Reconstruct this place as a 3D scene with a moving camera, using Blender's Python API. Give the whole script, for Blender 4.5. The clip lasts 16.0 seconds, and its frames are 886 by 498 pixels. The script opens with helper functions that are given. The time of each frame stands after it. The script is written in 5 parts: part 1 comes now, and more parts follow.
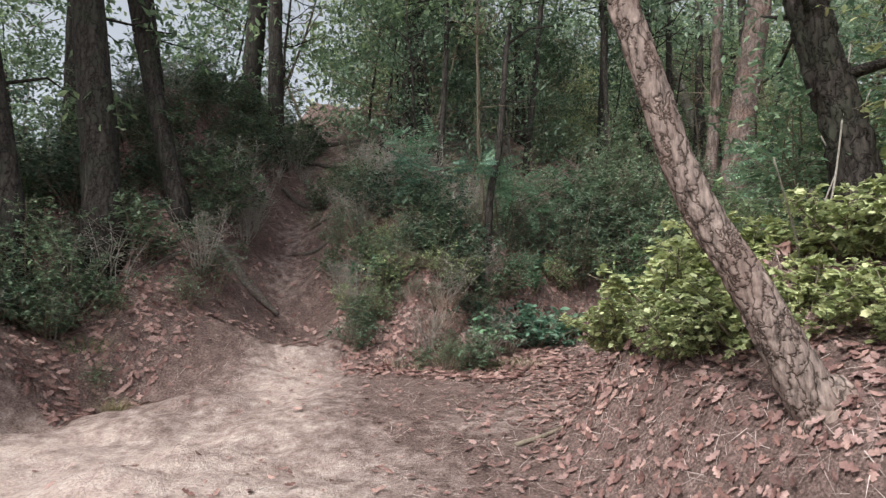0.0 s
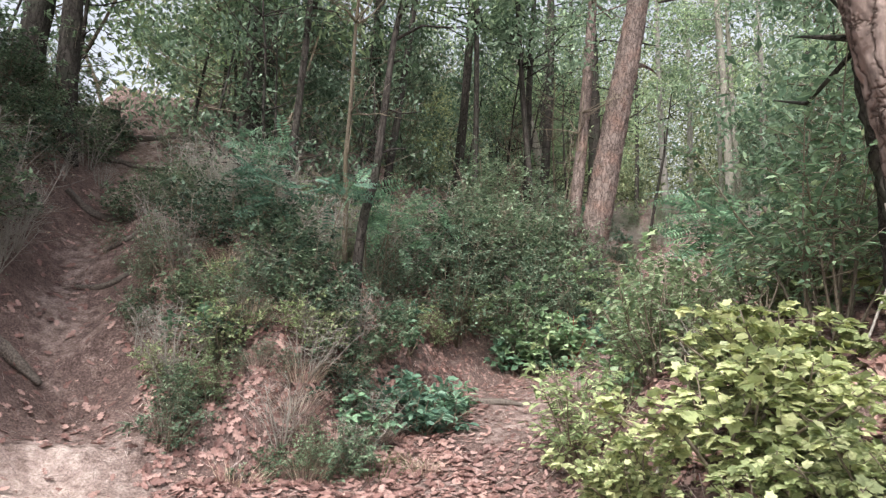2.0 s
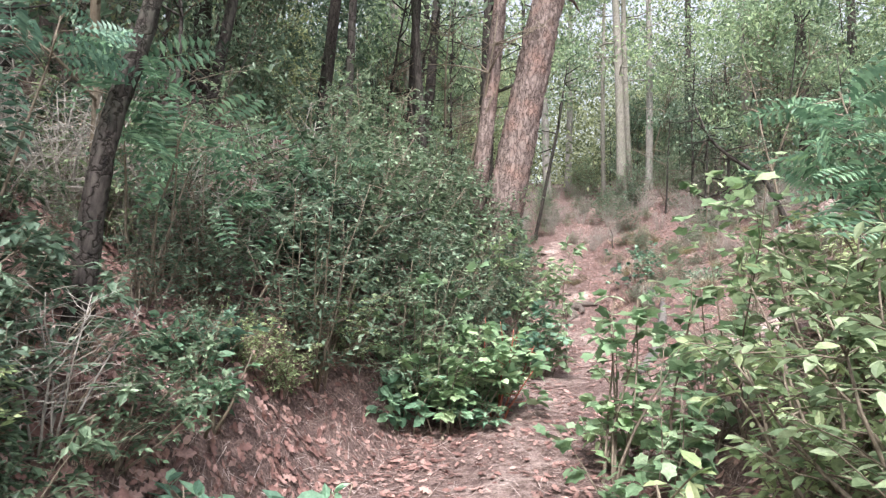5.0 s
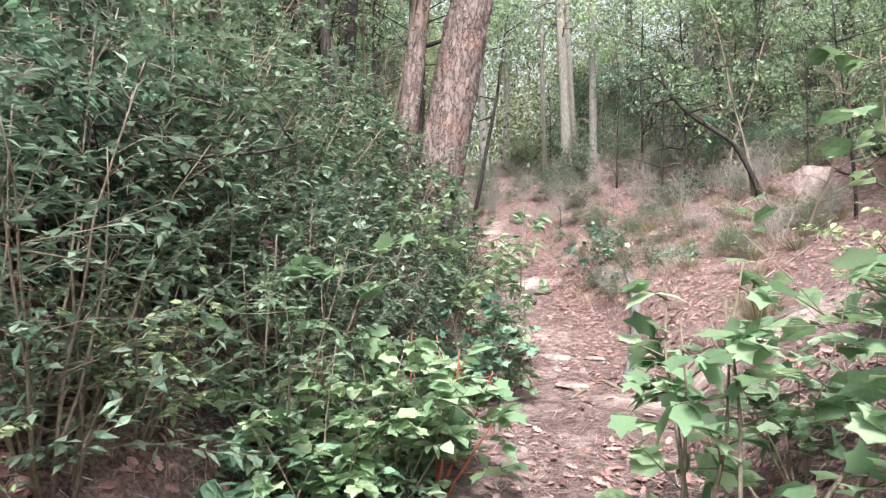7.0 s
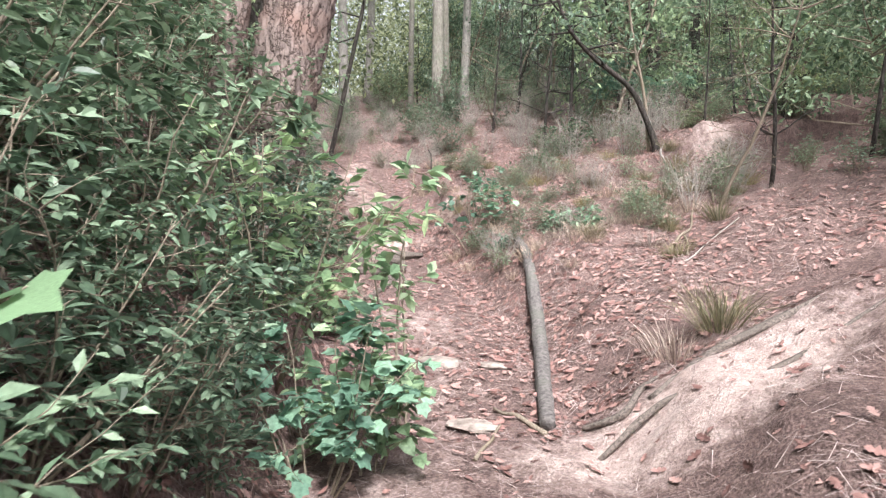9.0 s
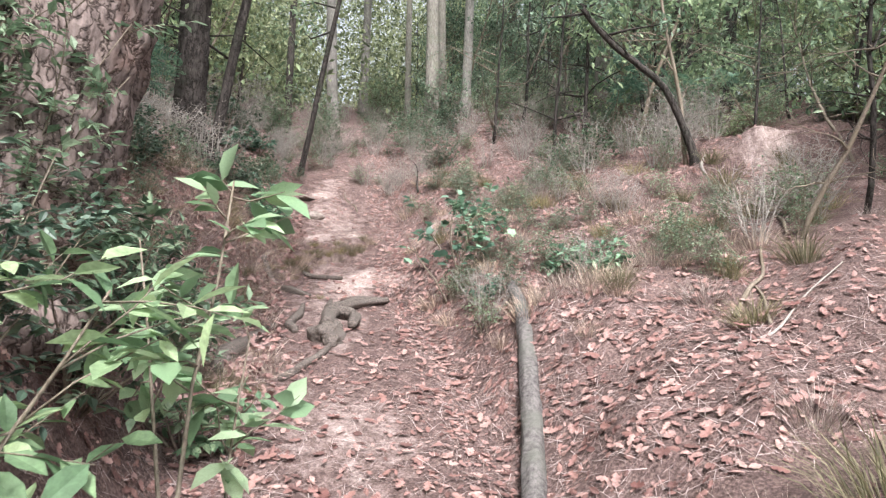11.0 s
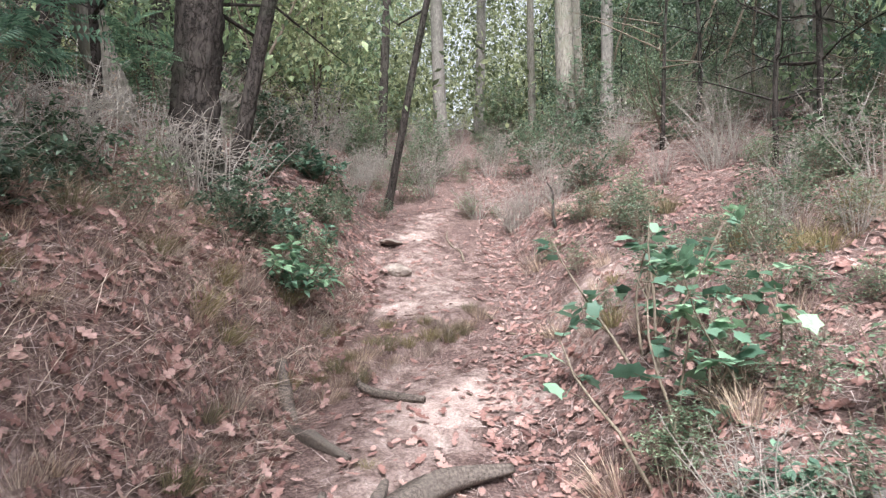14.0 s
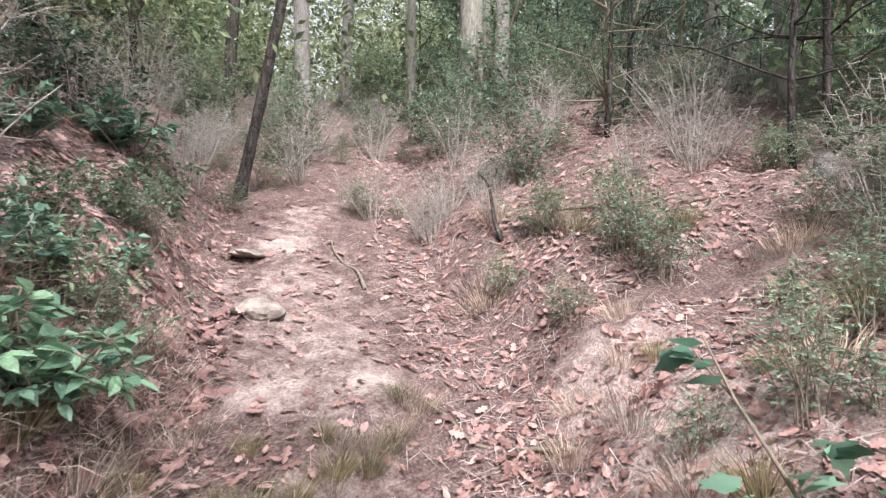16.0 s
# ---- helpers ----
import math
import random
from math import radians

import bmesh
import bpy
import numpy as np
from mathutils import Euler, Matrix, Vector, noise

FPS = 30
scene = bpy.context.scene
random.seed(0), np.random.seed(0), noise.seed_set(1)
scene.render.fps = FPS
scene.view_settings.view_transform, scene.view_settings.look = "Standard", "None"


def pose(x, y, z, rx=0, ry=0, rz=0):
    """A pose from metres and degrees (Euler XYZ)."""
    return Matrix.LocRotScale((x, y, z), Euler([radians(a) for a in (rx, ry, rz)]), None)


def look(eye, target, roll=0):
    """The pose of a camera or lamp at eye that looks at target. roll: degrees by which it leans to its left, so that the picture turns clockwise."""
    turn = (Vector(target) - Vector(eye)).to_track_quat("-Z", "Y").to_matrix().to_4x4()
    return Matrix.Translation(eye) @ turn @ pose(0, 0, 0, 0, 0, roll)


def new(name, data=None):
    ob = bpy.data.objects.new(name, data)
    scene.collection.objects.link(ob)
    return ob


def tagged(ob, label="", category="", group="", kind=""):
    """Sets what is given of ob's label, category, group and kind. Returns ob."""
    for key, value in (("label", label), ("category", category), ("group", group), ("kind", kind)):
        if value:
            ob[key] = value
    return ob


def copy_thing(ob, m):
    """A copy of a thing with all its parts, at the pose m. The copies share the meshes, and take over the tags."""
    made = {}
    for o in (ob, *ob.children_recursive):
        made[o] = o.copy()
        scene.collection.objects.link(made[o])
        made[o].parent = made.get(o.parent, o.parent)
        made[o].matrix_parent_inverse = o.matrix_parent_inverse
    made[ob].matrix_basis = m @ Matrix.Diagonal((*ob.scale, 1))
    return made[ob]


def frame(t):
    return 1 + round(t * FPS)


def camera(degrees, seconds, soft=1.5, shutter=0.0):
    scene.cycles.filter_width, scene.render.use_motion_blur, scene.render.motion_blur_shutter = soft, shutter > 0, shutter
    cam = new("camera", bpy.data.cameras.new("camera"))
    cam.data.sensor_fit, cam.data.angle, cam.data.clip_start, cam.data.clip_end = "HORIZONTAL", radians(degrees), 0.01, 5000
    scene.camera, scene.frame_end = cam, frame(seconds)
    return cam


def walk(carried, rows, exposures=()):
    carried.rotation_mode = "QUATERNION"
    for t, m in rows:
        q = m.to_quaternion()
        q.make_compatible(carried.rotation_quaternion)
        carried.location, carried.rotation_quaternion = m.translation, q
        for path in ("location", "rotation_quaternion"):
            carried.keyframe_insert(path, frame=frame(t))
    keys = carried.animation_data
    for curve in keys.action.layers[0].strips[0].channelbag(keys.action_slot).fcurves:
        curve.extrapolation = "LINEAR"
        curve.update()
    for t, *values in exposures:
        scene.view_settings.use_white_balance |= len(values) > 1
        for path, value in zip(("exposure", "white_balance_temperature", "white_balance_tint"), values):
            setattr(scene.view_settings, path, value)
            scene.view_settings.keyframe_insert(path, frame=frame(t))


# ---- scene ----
cam = camera(68.3, 16.0, 1.3, 0.12)
PATH = [
    (0, (-0.420, 0.280, 1.450), (-0.420, 2.269, 1.659), 0.0),
    (0.5, (-0.665, 0.730, 1.526), (-0.408, 2.701, 1.754), 0.4),
    (1, (-0.775, 1.188, 1.632), (-0.375, 3.131, 1.879), 1.1),
    (1.5, (-0.847, 1.684, 1.776), (-0.370, 3.608, 2.041), 1.5),
    (2, (-0.866, 2.208, 1.933), (-0.310, 4.109, 2.209), 2.0),
    (2.5, (-0.746, 2.784, 2.008), (-0.108, 4.660, 2.282), 2.7),
    (3, (-0.650, 3.368, 2.055), (0.060, 5.219, 2.319), 3.2),
    (3.5, (-0.463, 3.949, 2.087), (0.314, 5.772, 2.352), 3.5),
    (4, (-0.281, 4.646, 2.155), (0.575, 6.434, 2.423), 3.6),
    (6.5, (1.088, 6.983, 2.416), (2.172, 8.651, 2.628), 0.1),
    (7, (1.42, 7.534, 2.46), (2.556, 9.167, 2.672), 0.4),
    (7.5, (1.693, 8.011, 2.518), (2.882, 9.605, 2.726), 0.9),
    (8, (2.057, 8.528, 2.561), (3.307, 10.074, 2.776), 1.8),
    (8.5, (2.292, 8.924, 2.69), (3.65, 10.381, 2.871), 2.0),
    (9, (2.707, 9.217, 2.855), (4.184, 10.565, 2.89), 1.6),
    (11.5, (5.043, 10.69, 3.267), (6.479, 12.078, 3.355), 1.8),
    (12, (5.454, 11.02, 3.366), (6.866, 12.434, 3.427), 1.5),
    (12.5, (5.936, 11.444, 3.454), (7.306, 12.899, 3.527), 1.3),
    (13, (6.31, 11.866, 3.547), (7.638, 13.36, 3.631), 1.2),
    (13.5, (6.739, 12.463, 3.612), (7.957, 14.043, 3.754), 0.4),
    (14, (7.032, 13.06, 3.705), (8.178, 14.689, 3.875), 0.6),
    (14.5, (7.347, 13.585, 3.816), (8.5, 15.214, 3.948), 1.3),
    (15, (7.583, 14.133, 3.924), (8.806, 15.711, 4.055), 1.4),
    (15.5, (7.847, 14.598, 4.015), (9.18, 16.084, 4.141), 1.2),
    (16, (8.136, 15.188, 4.176), (9.639, 16.503, 4.296), 1.2),
]
walk(cam, [(t, look(eye, target, roll)) for t, eye, target, roll in PATH], [(0, 0.54, 6400, 8), (1.5, 0.96, 6480, 10), (3.5, 1.3, 6300, 13), (7, 1.58, 6250, 14), (12.5, 1.34, 6180, 14), (16, 1.53, 6150, 15.5)])


# ---- light ----
SUN_ELEVATION, SUN_TURN = 52, 215
world = bpy.data.worlds.new("sky")
scene.world = world
world.use_nodes = True
sky_nodes = world.node_tree.nodes
sky = sky_nodes.new("ShaderNodeTexSky")
sky.sky_type, sky.sun_disc = "NISHITA", False
sky.sun_elevation, sky.sun_rotation = radians(SUN_ELEVATION), radians(SUN_TURN)
sky.air_density, sky.dust_density, sky.ozone_density = 1.0, 4.0, 1.0
haze = sky_nodes.new("ShaderNodeHueSaturation")
haze.inputs["Saturation"].default_value = 0.3
world.node_tree.links.new(sky.outputs["Color"], haze.inputs["Color"])
world.node_tree.links.new(haze.outputs["Color"], sky_nodes["Background"].inputs["Color"])
sky_nodes["Background"].inputs["Strength"].default_value = 0.15
sun_data = bpy.data.lights.new("sun", "SUN")
sun_data.energy, sun_data.angle, sun_data.color = 2.5, radians(9), (1.0, 0.965, 0.92)
sun = new("sun", sun_data)
sun.matrix_world = pose(0, 0, 30, 90 - SUN_ELEVATION, 0, 180 - SUN_TURN)

# ---- the lie of the land ----
# the trail's centre line: x, y, height
TRAIL = np.array([
    (0.0, -60.0, -3.0), (0.0, -12.0, -0.8), (0.0, 0.0, 0.0), (-0.25, 4.75, 0.57), (0.75, 7.1, 0.95), (2.4, 8.9, 1.38),
    (4.1, 10.7, 1.72), (6.2, 12.3, 1.92), (7.7, 14.2, 2.45), (8.8, 16.1, 2.95), (10.1, 17.6, 3.6),
    (11.3, 19.4, 4.55), (13.2, 22.0, 6.0), (19.0, 30.0, 9.4), (60.0, 85.0, 24.0)])
# the banks beside it: half width of the floor, rise of the foot, slope above
LEFT = np.array([
    (9, 0, 0), (8, 0, 0.05), (5.5, 0.1, 0.25), (3.4, 0.3, 0.5), (0.8, 0.55, 0.9), (0.95, 0.3, 0.62),
    (0.6, 0.5, 0.85), (0.75, 0.65, 0.75), (1.25, 0.5, 0.6), (0.55, 0.5, 0.6), (0.6, 0.35, 0.6),
    (0.6, 0.4, 0.3), (1.0, 0.3, 0.2), (3, 0.2, 0.1), (3, 0, 0.05)], float)
RIGHT = np.array([
    (9, 0, 0), (8, 0, 0.05), (1.3, 0.2, 0.3), (0.45, 0.5, 0.42), (0.8, 0.45, 0.4), (0.9, 0.3, 0.34),
    (1.05, 0.2, 0.33), (0.8, 0.2, 0.34), (0.8, 0.2, 0.36), (0.9, 0.25, 0.36), (0.9, 0.2, 0.4),
    (0.9, 0.2, 0.3), (1.2, 0.2, 0.2), (3, 0.2, 0.1), (3, 0, 0.05)], float)
# the side trail up the hill
SIDE = np.array([(-1.0, 3.2, 0.4), (-1.9, 6.7, 0.9), (-2.15, 7.85, 1.15), (-2.4, 8.2, 1.5), (-2.6, 9.6, 2.35),
                 (-2.6, 11.3, 3.35), (-2.6, 14.0, 5.2), (-2.8, 17.0, 7.0), (-3.0, 22.0, 7.6)])


def along(line, x, y):
    """For places x, y: the segment of the line that is nearest, how far along it, and the signed distance (left is above 0)."""
    best = np.full(x.shape, 1e9)
    seg, part_way, side = np.zeros(x.shape, int), np.zeros(x.shape), np.zeros(x.shape)
    for n in range(len(line) - 1):
        a, b = line[n, :2], line[n + 1, :2]
        way = b - a
        u = np.clip(((x - a[0]) * way[0] + (y - a[1]) * way[1]) / (way @ way), 0, 1)
        dx, dy = x - a[0] - u * way[0], y - a[1] - u * way[1]
        d = np.hypot(dx, dy)
        s = np.where(way[0] * dy - way[1] * dx >= 0, d, -d)
        near = d < best
        best, seg, part_way, side = np.where(near, d, best), np.where(near, n, seg), np.where(near, u, part_way), np.where(near, s, side)
    return seg, part_way, side


def smooth(u):
    u = np.clip(u, 0, 1)
    return u * u * (3 - 2 * u)


def waves(x, y, scale, seed):
    """A cheap smooth unevenness between about -1 and 1."""
    rng = np.random.RandomState(seed)
    total = np.zeros(np.shape(x))
    for _ in range(7):
        a, f, p = rng.uniform(0, 6.28), rng.uniform(0.6, 1.7) / scale, rng.uniform(0, 6.28)
        total = total + np.sin((x * np.cos(a) + y * np.sin(a)) * f * 6.28 + p)
    return total / 3.5


def land(x, y):
    """The ground's height without its fine unevenness."""
    seg, u, d = along(TRAIL, x, y)
    mix = lambda some, n: some[seg, n] * (1 - u) + some[seg + 1, n] * u  # noqa: E731
    z = mix(TRAIL, 2)
    for table, off in ((LEFT, d), (RIGHT, -d)):
        w, h, g = mix(table, 0), mix(table, 1), mix(table, 2)
        out = np.maximum(off - w, 0)
        z = z + h * smooth(out / 0.7) + g * 7.5 * (1 - np.exp(-out / 7.5)) + 0.06 * np.minimum(out, 30)
    # the shoulder beyond the side path falls away again
    fall = smooth((-4.1 - x) / 1.6) * smooth((y - 5.5) / 2.5)
    z = z + fall * (np.minimum(z, np.maximum(3.0 - 0.2 * np.maximum(y - 8.5, 0), 0.5)) - z)
    # the grassy ledge across the trail
    up_ledge, by_ledge = -0.254 * (x - 9.5) + 0.967 * (y - 17.1), 0.967 * (x - 9.5) + 0.254 * (y - 17.1)
    z = z + 0.09 * np.tanh(up_ledge / 0.07) * np.exp(-(up_ledge / 0.55) ** 2 - (by_ledge / 1.1) ** 4)
    seg, u, d = along(SIDE, x, y)
    z = z + 0.24 * np.exp(-(((x - 13.2) / 0.7) ** 2 + ((y - 13.05) / 0.5) ** 2))
    own = SIDE[seg, 2] * (1 - u) + SIDE[seg + 1, 2] * u
    return z + (own - z) * np.exp(-(d / 1.1) ** 2) * 0.92


def ground_height(x, y):
    x, y = np.asarray(x, float), np.asarray(y, float)
    z = land(x, y)
    _, _, d = along(TRAIL, x, y)
    rough = 0.25 + 0.75 * smooth((np.abs(d) - 0.3) / 1.5)
    return z + rough * (0.09 * waves(x, y, 2.3, 1) + 0.045 * waves(x, y, 0.8, 2)) + 0.018 * waves(x, y, 0.33, 3)


def ground_normal(x, y):
    """The upward normals of the ground at some places."""
    e = 0.06
    dx = (ground_height(x + e, y) - ground_height(x - e, y)) / (2 * e)
    dy = (ground_height(x, y + e) - ground_height(x, y - e)) / (2 * e)
    n = np.stack([-dx, -dy, np.ones(np.shape(x))], -1)
    return n / np.linalg.norm(n, axis=-1, keepdims=True)


def gz(x, y):
    return float(ground_height(np.array([x]), np.array([y]))[0])


# ---- materials ----
def material(name):
    m = bpy.data.materials.new(name)
    m.use_nodes = True
    nodes, links = m.node_tree.nodes, m.node_tree.links
    return m, nodes, links, nodes["Principled BSDF"]


def ramp(nodes, *stops):
    r = nodes.new("ShaderNodeValToRGB")
    while len(r.color_ramp.elements) < len(stops):
        r.color_ramp.elements.new(0.5)
    for e, (at, colour) in zip(r.color_ramp.elements, stops):
        e.position, e.color = at, (*colour, 1)
    return r


def noise_tex(nodes, links, scale, detail=6, stretch=None, kind="Object"):
    tex, where = nodes.new("ShaderNodeTexNoise"), nodes.new("ShaderNodeTexCoord")
    tex.inputs["Scale"].default_value, tex.inputs["Detail"].default_value = scale, detail
    tex.inputs["Roughness"].default_value = 0.65
    if stretch:
        mapping = nodes.new("ShaderNodeMapping")
        mapping.inputs["Scale"].default_value = stretch
        links.new(where.outputs[kind], mapping.inputs["Vector"])
        links.new(mapping.outputs["Vector"], tex.inputs["Vector"])
    else:
        links.new(where.outputs[kind], tex.inputs["Vector"])
    return tex


def mixed(nodes, links, factor, a, b, mode="MIX"):
    mix = nodes.new("ShaderNodeMix")
    mix.data_type, mix.blend_type = "RGBA", mode
    for socket, value in ((mix.inputs[0], factor), (mix.inputs[6], a), (mix.inputs[7], b)):
        if hasattr(value, "is_output"):
            links.new(value, socket)
        elif isinstance(value, tuple):
            socket.default_value = (*value, 1)
        else:
            socket.default_value = value
    return mix.outputs[2]


def relief(nodes, links, shader, height, strength, distance=0.02):
    b = nodes.new("ShaderNodeBump")
    b.inputs["Strength"].default_value, b.inputs["Distance"].default_value = strength, distance
    links.new(height, b.inputs["Height"])
    links.new(b.outputs["Normal"], shader.inputs["Normal"])


def leaf_material(name, dark, mid, light, gloss=0.45, through_light=0.35, single=False):
    m, nodes, links, shader = material(name)
    if single:
        info = nodes.new("ShaderNodeObjectInfo")
        pick = info.outputs["Random"]
    else:
        info = nodes.new("ShaderNodeNewGeometry")
        pick = info.outputs["Random Per Island"]
    r = ramp(nodes, (0.0, dark), (0.45, mid), (0.85, light), (1.0, tuple(min(1, c * 1.25) for c in light)))
    links.new(pick, r.inputs[0])
    grain = noise_tex(nodes, links, 55, 3)
    blotch = ramp(nodes, (0.3, (0.7, 0.7, 0.7)), (0.7, (1.15, 1.15, 1.15)))
    links.new(grain.outputs["Fac"], blotch.inputs[0])
    colour = mixed(nodes, links, 1.0, r.outputs["Color"], blotch.outputs["Color"], "MULTIPLY")
    if not single:
        whole = nodes.new("ShaderNodeObjectInfo")
        tone = ramp(nodes, (0.0, (0.74, 0.76, 0.8)), (0.35, (0.95, 0.95, 0.95)), (0.7, (1.08, 1.04, 0.96)), (1.0, (1.24, 1.2, 1.1)))
        links.new(whole.outputs["Random"], tone.inputs[0])
        colour = mixed(nodes, links, 1.0, colour, tone.outputs["Color"], "MULTIPLY")
    links.new(colour, shader.inputs["Base Color"])
    shader.inputs["Roughness"].default_value = gloss
    shader.inputs["Specular IOR Level"].default_value = 0.35
    if through_light:
        thin = nodes.new("ShaderNodeBsdfTranslucent")
        links.new(colour, thin.inputs["Color"])
        both = nodes.new("ShaderNodeMixShader")
        both.inputs[0].default_value = through_light
        links.new(shader.outputs[0], both.inputs[1])
        links.new(thin.outputs[0], both.inputs[2])
        links.new(both.outputs[0], nodes["Material Output"].inputs["Surface"])
    return m


def bark_material(name, dark, light, patch, stretch=(9, 9, 2.2), rough=0.85, depth=0.6, plate=None):
    m, nodes, links, shader = material(name)
    grain = noise_tex(nodes, links, 4.5, 8, stretch)
    broad = noise_tex(nodes, links, 2.2, 3)
    r = ramp(nodes, (0.32, dark), (0.62, light))
    links.new(grain.outputs["Fac"], r.inputs[0])
    spots = ramp(nodes, (0.5, (0, 0, 0)), (0.68, (1, 1, 1)))
    links.new(broad.outputs["Fac"], spots.inputs[0])
    colour, height = mixed(nodes, links, spots.outputs["Color"], r.outputs["Color"], patch), grain.outputs["Fac"]
    if plate:
        cells, mapping, where = nodes.new("ShaderNodeTexVoronoi"), nodes.new("ShaderNodeMapping"), nodes.new("ShaderNodeTexCoord")
        cells.feature = "DISTANCE_TO_EDGE"
        cells.inputs["Scale"].default_value = 1.0
        mapping.inputs["Scale"].default_value = plate
        links.new(where.outputs["Object"], mapping.inputs["Vector"])
        warp = nodes.new("ShaderNodeVectorMath")
        warp.operation = "MULTIPLY_ADD"
        wobble = noise_tex(nodes, links, 6, 4)
        links.new(wobble.outputs["Color"], warp.inputs[0])
        warp.inputs[1].default_value = (2.6, 2.6, 3.0)
        links.new(mapping.outputs["Vector"], warp.inputs[2])
        links.new(warp.outputs["Vector"], cells.inputs["Vector"])
        gap = ramp(nodes, (0.0, (0.25, 0.23, 0.22)), (0.04, (0.62, 0.59, 0.57)), (0.1, (0.92, 0.9, 0.9)), (0.4, (1.1, 1.08, 1.07)))
        links.new(cells.outputs["Distance"], gap.inputs[0])
        colour = mixed(nodes, links, 1.0, colour, gap.outputs["Color"], "MULTIPLY")
        height = gap.outputs["Color"]
    links.new(colour, shader.inputs["Base Color"])
    shader.inputs["Roughness"].default_value = rough
    shader.inputs["Specular IOR Level"].default_value = 0.2
    relief(nodes, links, shader, height, depth)
    return m


PINE_BARK = bark_material("pine_bark", (0.07, 0.056, 0.05), (0.33, 0.265, 0.235), (0.2, 0.145, 0.125), plate=(16, 16, 4.6))
RED_BARK = bark_material("red_pine_bark", (0.085, 0.066, 0.06), (0.26, 0.21, 0.19), (0.24, 0.165, 0.14), plate=(15, 15, 2.6))
DARK_BARK = bark_material("dark_bark", (0.018, 0.016, 0.015), (0.08, 0.07, 0.062), (0.055, 0.06, 0.045), plate=(15, 15, 2.2))
GREY_BARK = bark_material("grey_bark", (0.1, 0.09, 0.08), (0.3, 0.28, 0.24), (0.2, 0.2, 0.15))
PALE_BARK = bark_material("pale_bark", (0.12, 0.112, 0.1), (0.34, 0.32, 0.29), (0.2, 0.19, 0.17))
TWIG = bark_material("twig_bark", (0.1, 0.08, 0.06), (0.26, 0.22, 0.17), (0.16, 0.13, 0.09), (20, 20, 8), 0.8, 0.2)
DEAD_TWIG = bark_material("dead_twig", (0.2, 0.18, 0.16), (0.42, 0.39, 0.35), (0.3, 0.26, 0.22), (20, 20, 8), 0.8, 0.2)
RED_TWIG = bark_material("red_stem", (0.25, 0.07, 0.05), (0.42, 0.14, 0.1), (0.3, 0.13, 0.08), (20, 20, 8), 0.6, 0.2)
ROOT = bark_material("root_bark", (0.042, 0.035, 0.03), (0.2, 0.168, 0.146), (0.13, 0.112, 0.097), (14, 14, 14), 0.85, 0.7)
LOG_BARK = bark_material("log_bark", (0.05, 0.045, 0.043), (0.19, 0.175, 0.165), (0.14, 0.14, 0.12), (7, 7, 7), 0.85, 0.8)

DARK_LEAF = leaf_material("dark_leaf", (0.046, 0.078, 0.05), (0.1, 0.16, 0.105), (0.21, 0.295, 0.205), 0.4, 0.3)
MID_LEAF = leaf_material("mid_leaf", (0.085, 0.140, 0.088), (0.169, 0.259, 0.164), (0.312, 0.420, 0.291), 0.45, 0.4)
FRESH_LEAF = leaf_material("fresh_leaf", (0.125, 0.215, 0.125), (0.23, 0.355, 0.205), (0.395, 0.53, 0.32), 0.5, 0.4)
LIGHT_LEAF = leaf_material("light_leaf", (0.16, 0.235, 0.12), (0.3, 0.4, 0.21), (0.48, 0.58, 0.34), 0.5, 0.4)
YELLOW_LEAF = leaf_material("yellow_green_leaf", (0.21, 0.26, 0.125), (0.4, 0.47, 0.24), (0.58, 0.62, 0.36), 0.5, 0.4)
MAPLE_LEAF = leaf_material("broad_leaf", (0.14, 0.23, 0.125), (0.27, 0.42, 0.235), (0.42, 0.55, 0.34), 0.5, 0.4)
TEAL_SINGLE = leaf_material("blue_green_leaf_single", (0.084, 0.168, 0.112), (0.154, 0.280, 0.196), (0.266, 0.434, 0.294), 0.5, 0.35, True)
MAPLE_SINGLE = leaf_material("broad_leaf_single", (0.14, 0.23, 0.125), (0.27, 0.42, 0.235), (0.42, 0.55, 0.34), 0.5, 0.4, True)
TEAL_LEAF = leaf_material("blue_green_leaf", (0.084, 0.168, 0.112), (0.154, 0.280, 0.196), (0.266, 0.434, 0.294), 0.5, 0.35)
FAR_LEAF = leaf_material("far_leaf", (0.09, 0.12, 0.07), (0.21, 0.255, 0.145), (0.41, 0.46, 0.27), 0.5, 0.5)
CANOPY_LEAF = leaf_material("canopy_leaf", (0.13, 0.2, 0.125), (0.24, 0.34, 0.21), (0.4, 0.52, 0.31), 0.5, 0.5)
PINE_NEEDLE = leaf_material("dark_needle", (0.047, 0.081, 0.061), (0.081, 0.131, 0.095), (0.135, 0.204, 0.142), 0.5, 0.2)
GRASS = leaf_material("grass_blade", (0.13, 0.125, 0.065), (0.23, 0.21, 0.115), (0.35, 0.31, 0.18), 0.6, 0.3)
GREEN_GRASS = leaf_material("green_grass_blade", (0.07, 0.13, 0.04), (0.13, 0.22, 0.07), (0.2, 0.32, 0.11), 0.5, 0.35)
DRY_GRASS = leaf_material("dry_grass_blade", (0.223, 0.169, 0.146), (0.406, 0.324, 0.271), (0.629, 0.527, 0.445), 0.7, 0.2)
LITTER = leaf_material("fallen_leaf", (0.12, 0.064, 0.056), (0.29, 0.162, 0.142), (0.4, 0.26, 0.23), 0.65, 0.1)
LITTER_SINGLE = leaf_material("fallen_leaf_single", (0.186, 0.088, 0.075), (0.32, 0.178, 0.15), (0.41, 0.265, 0.23), 0.6, 0.1, True)
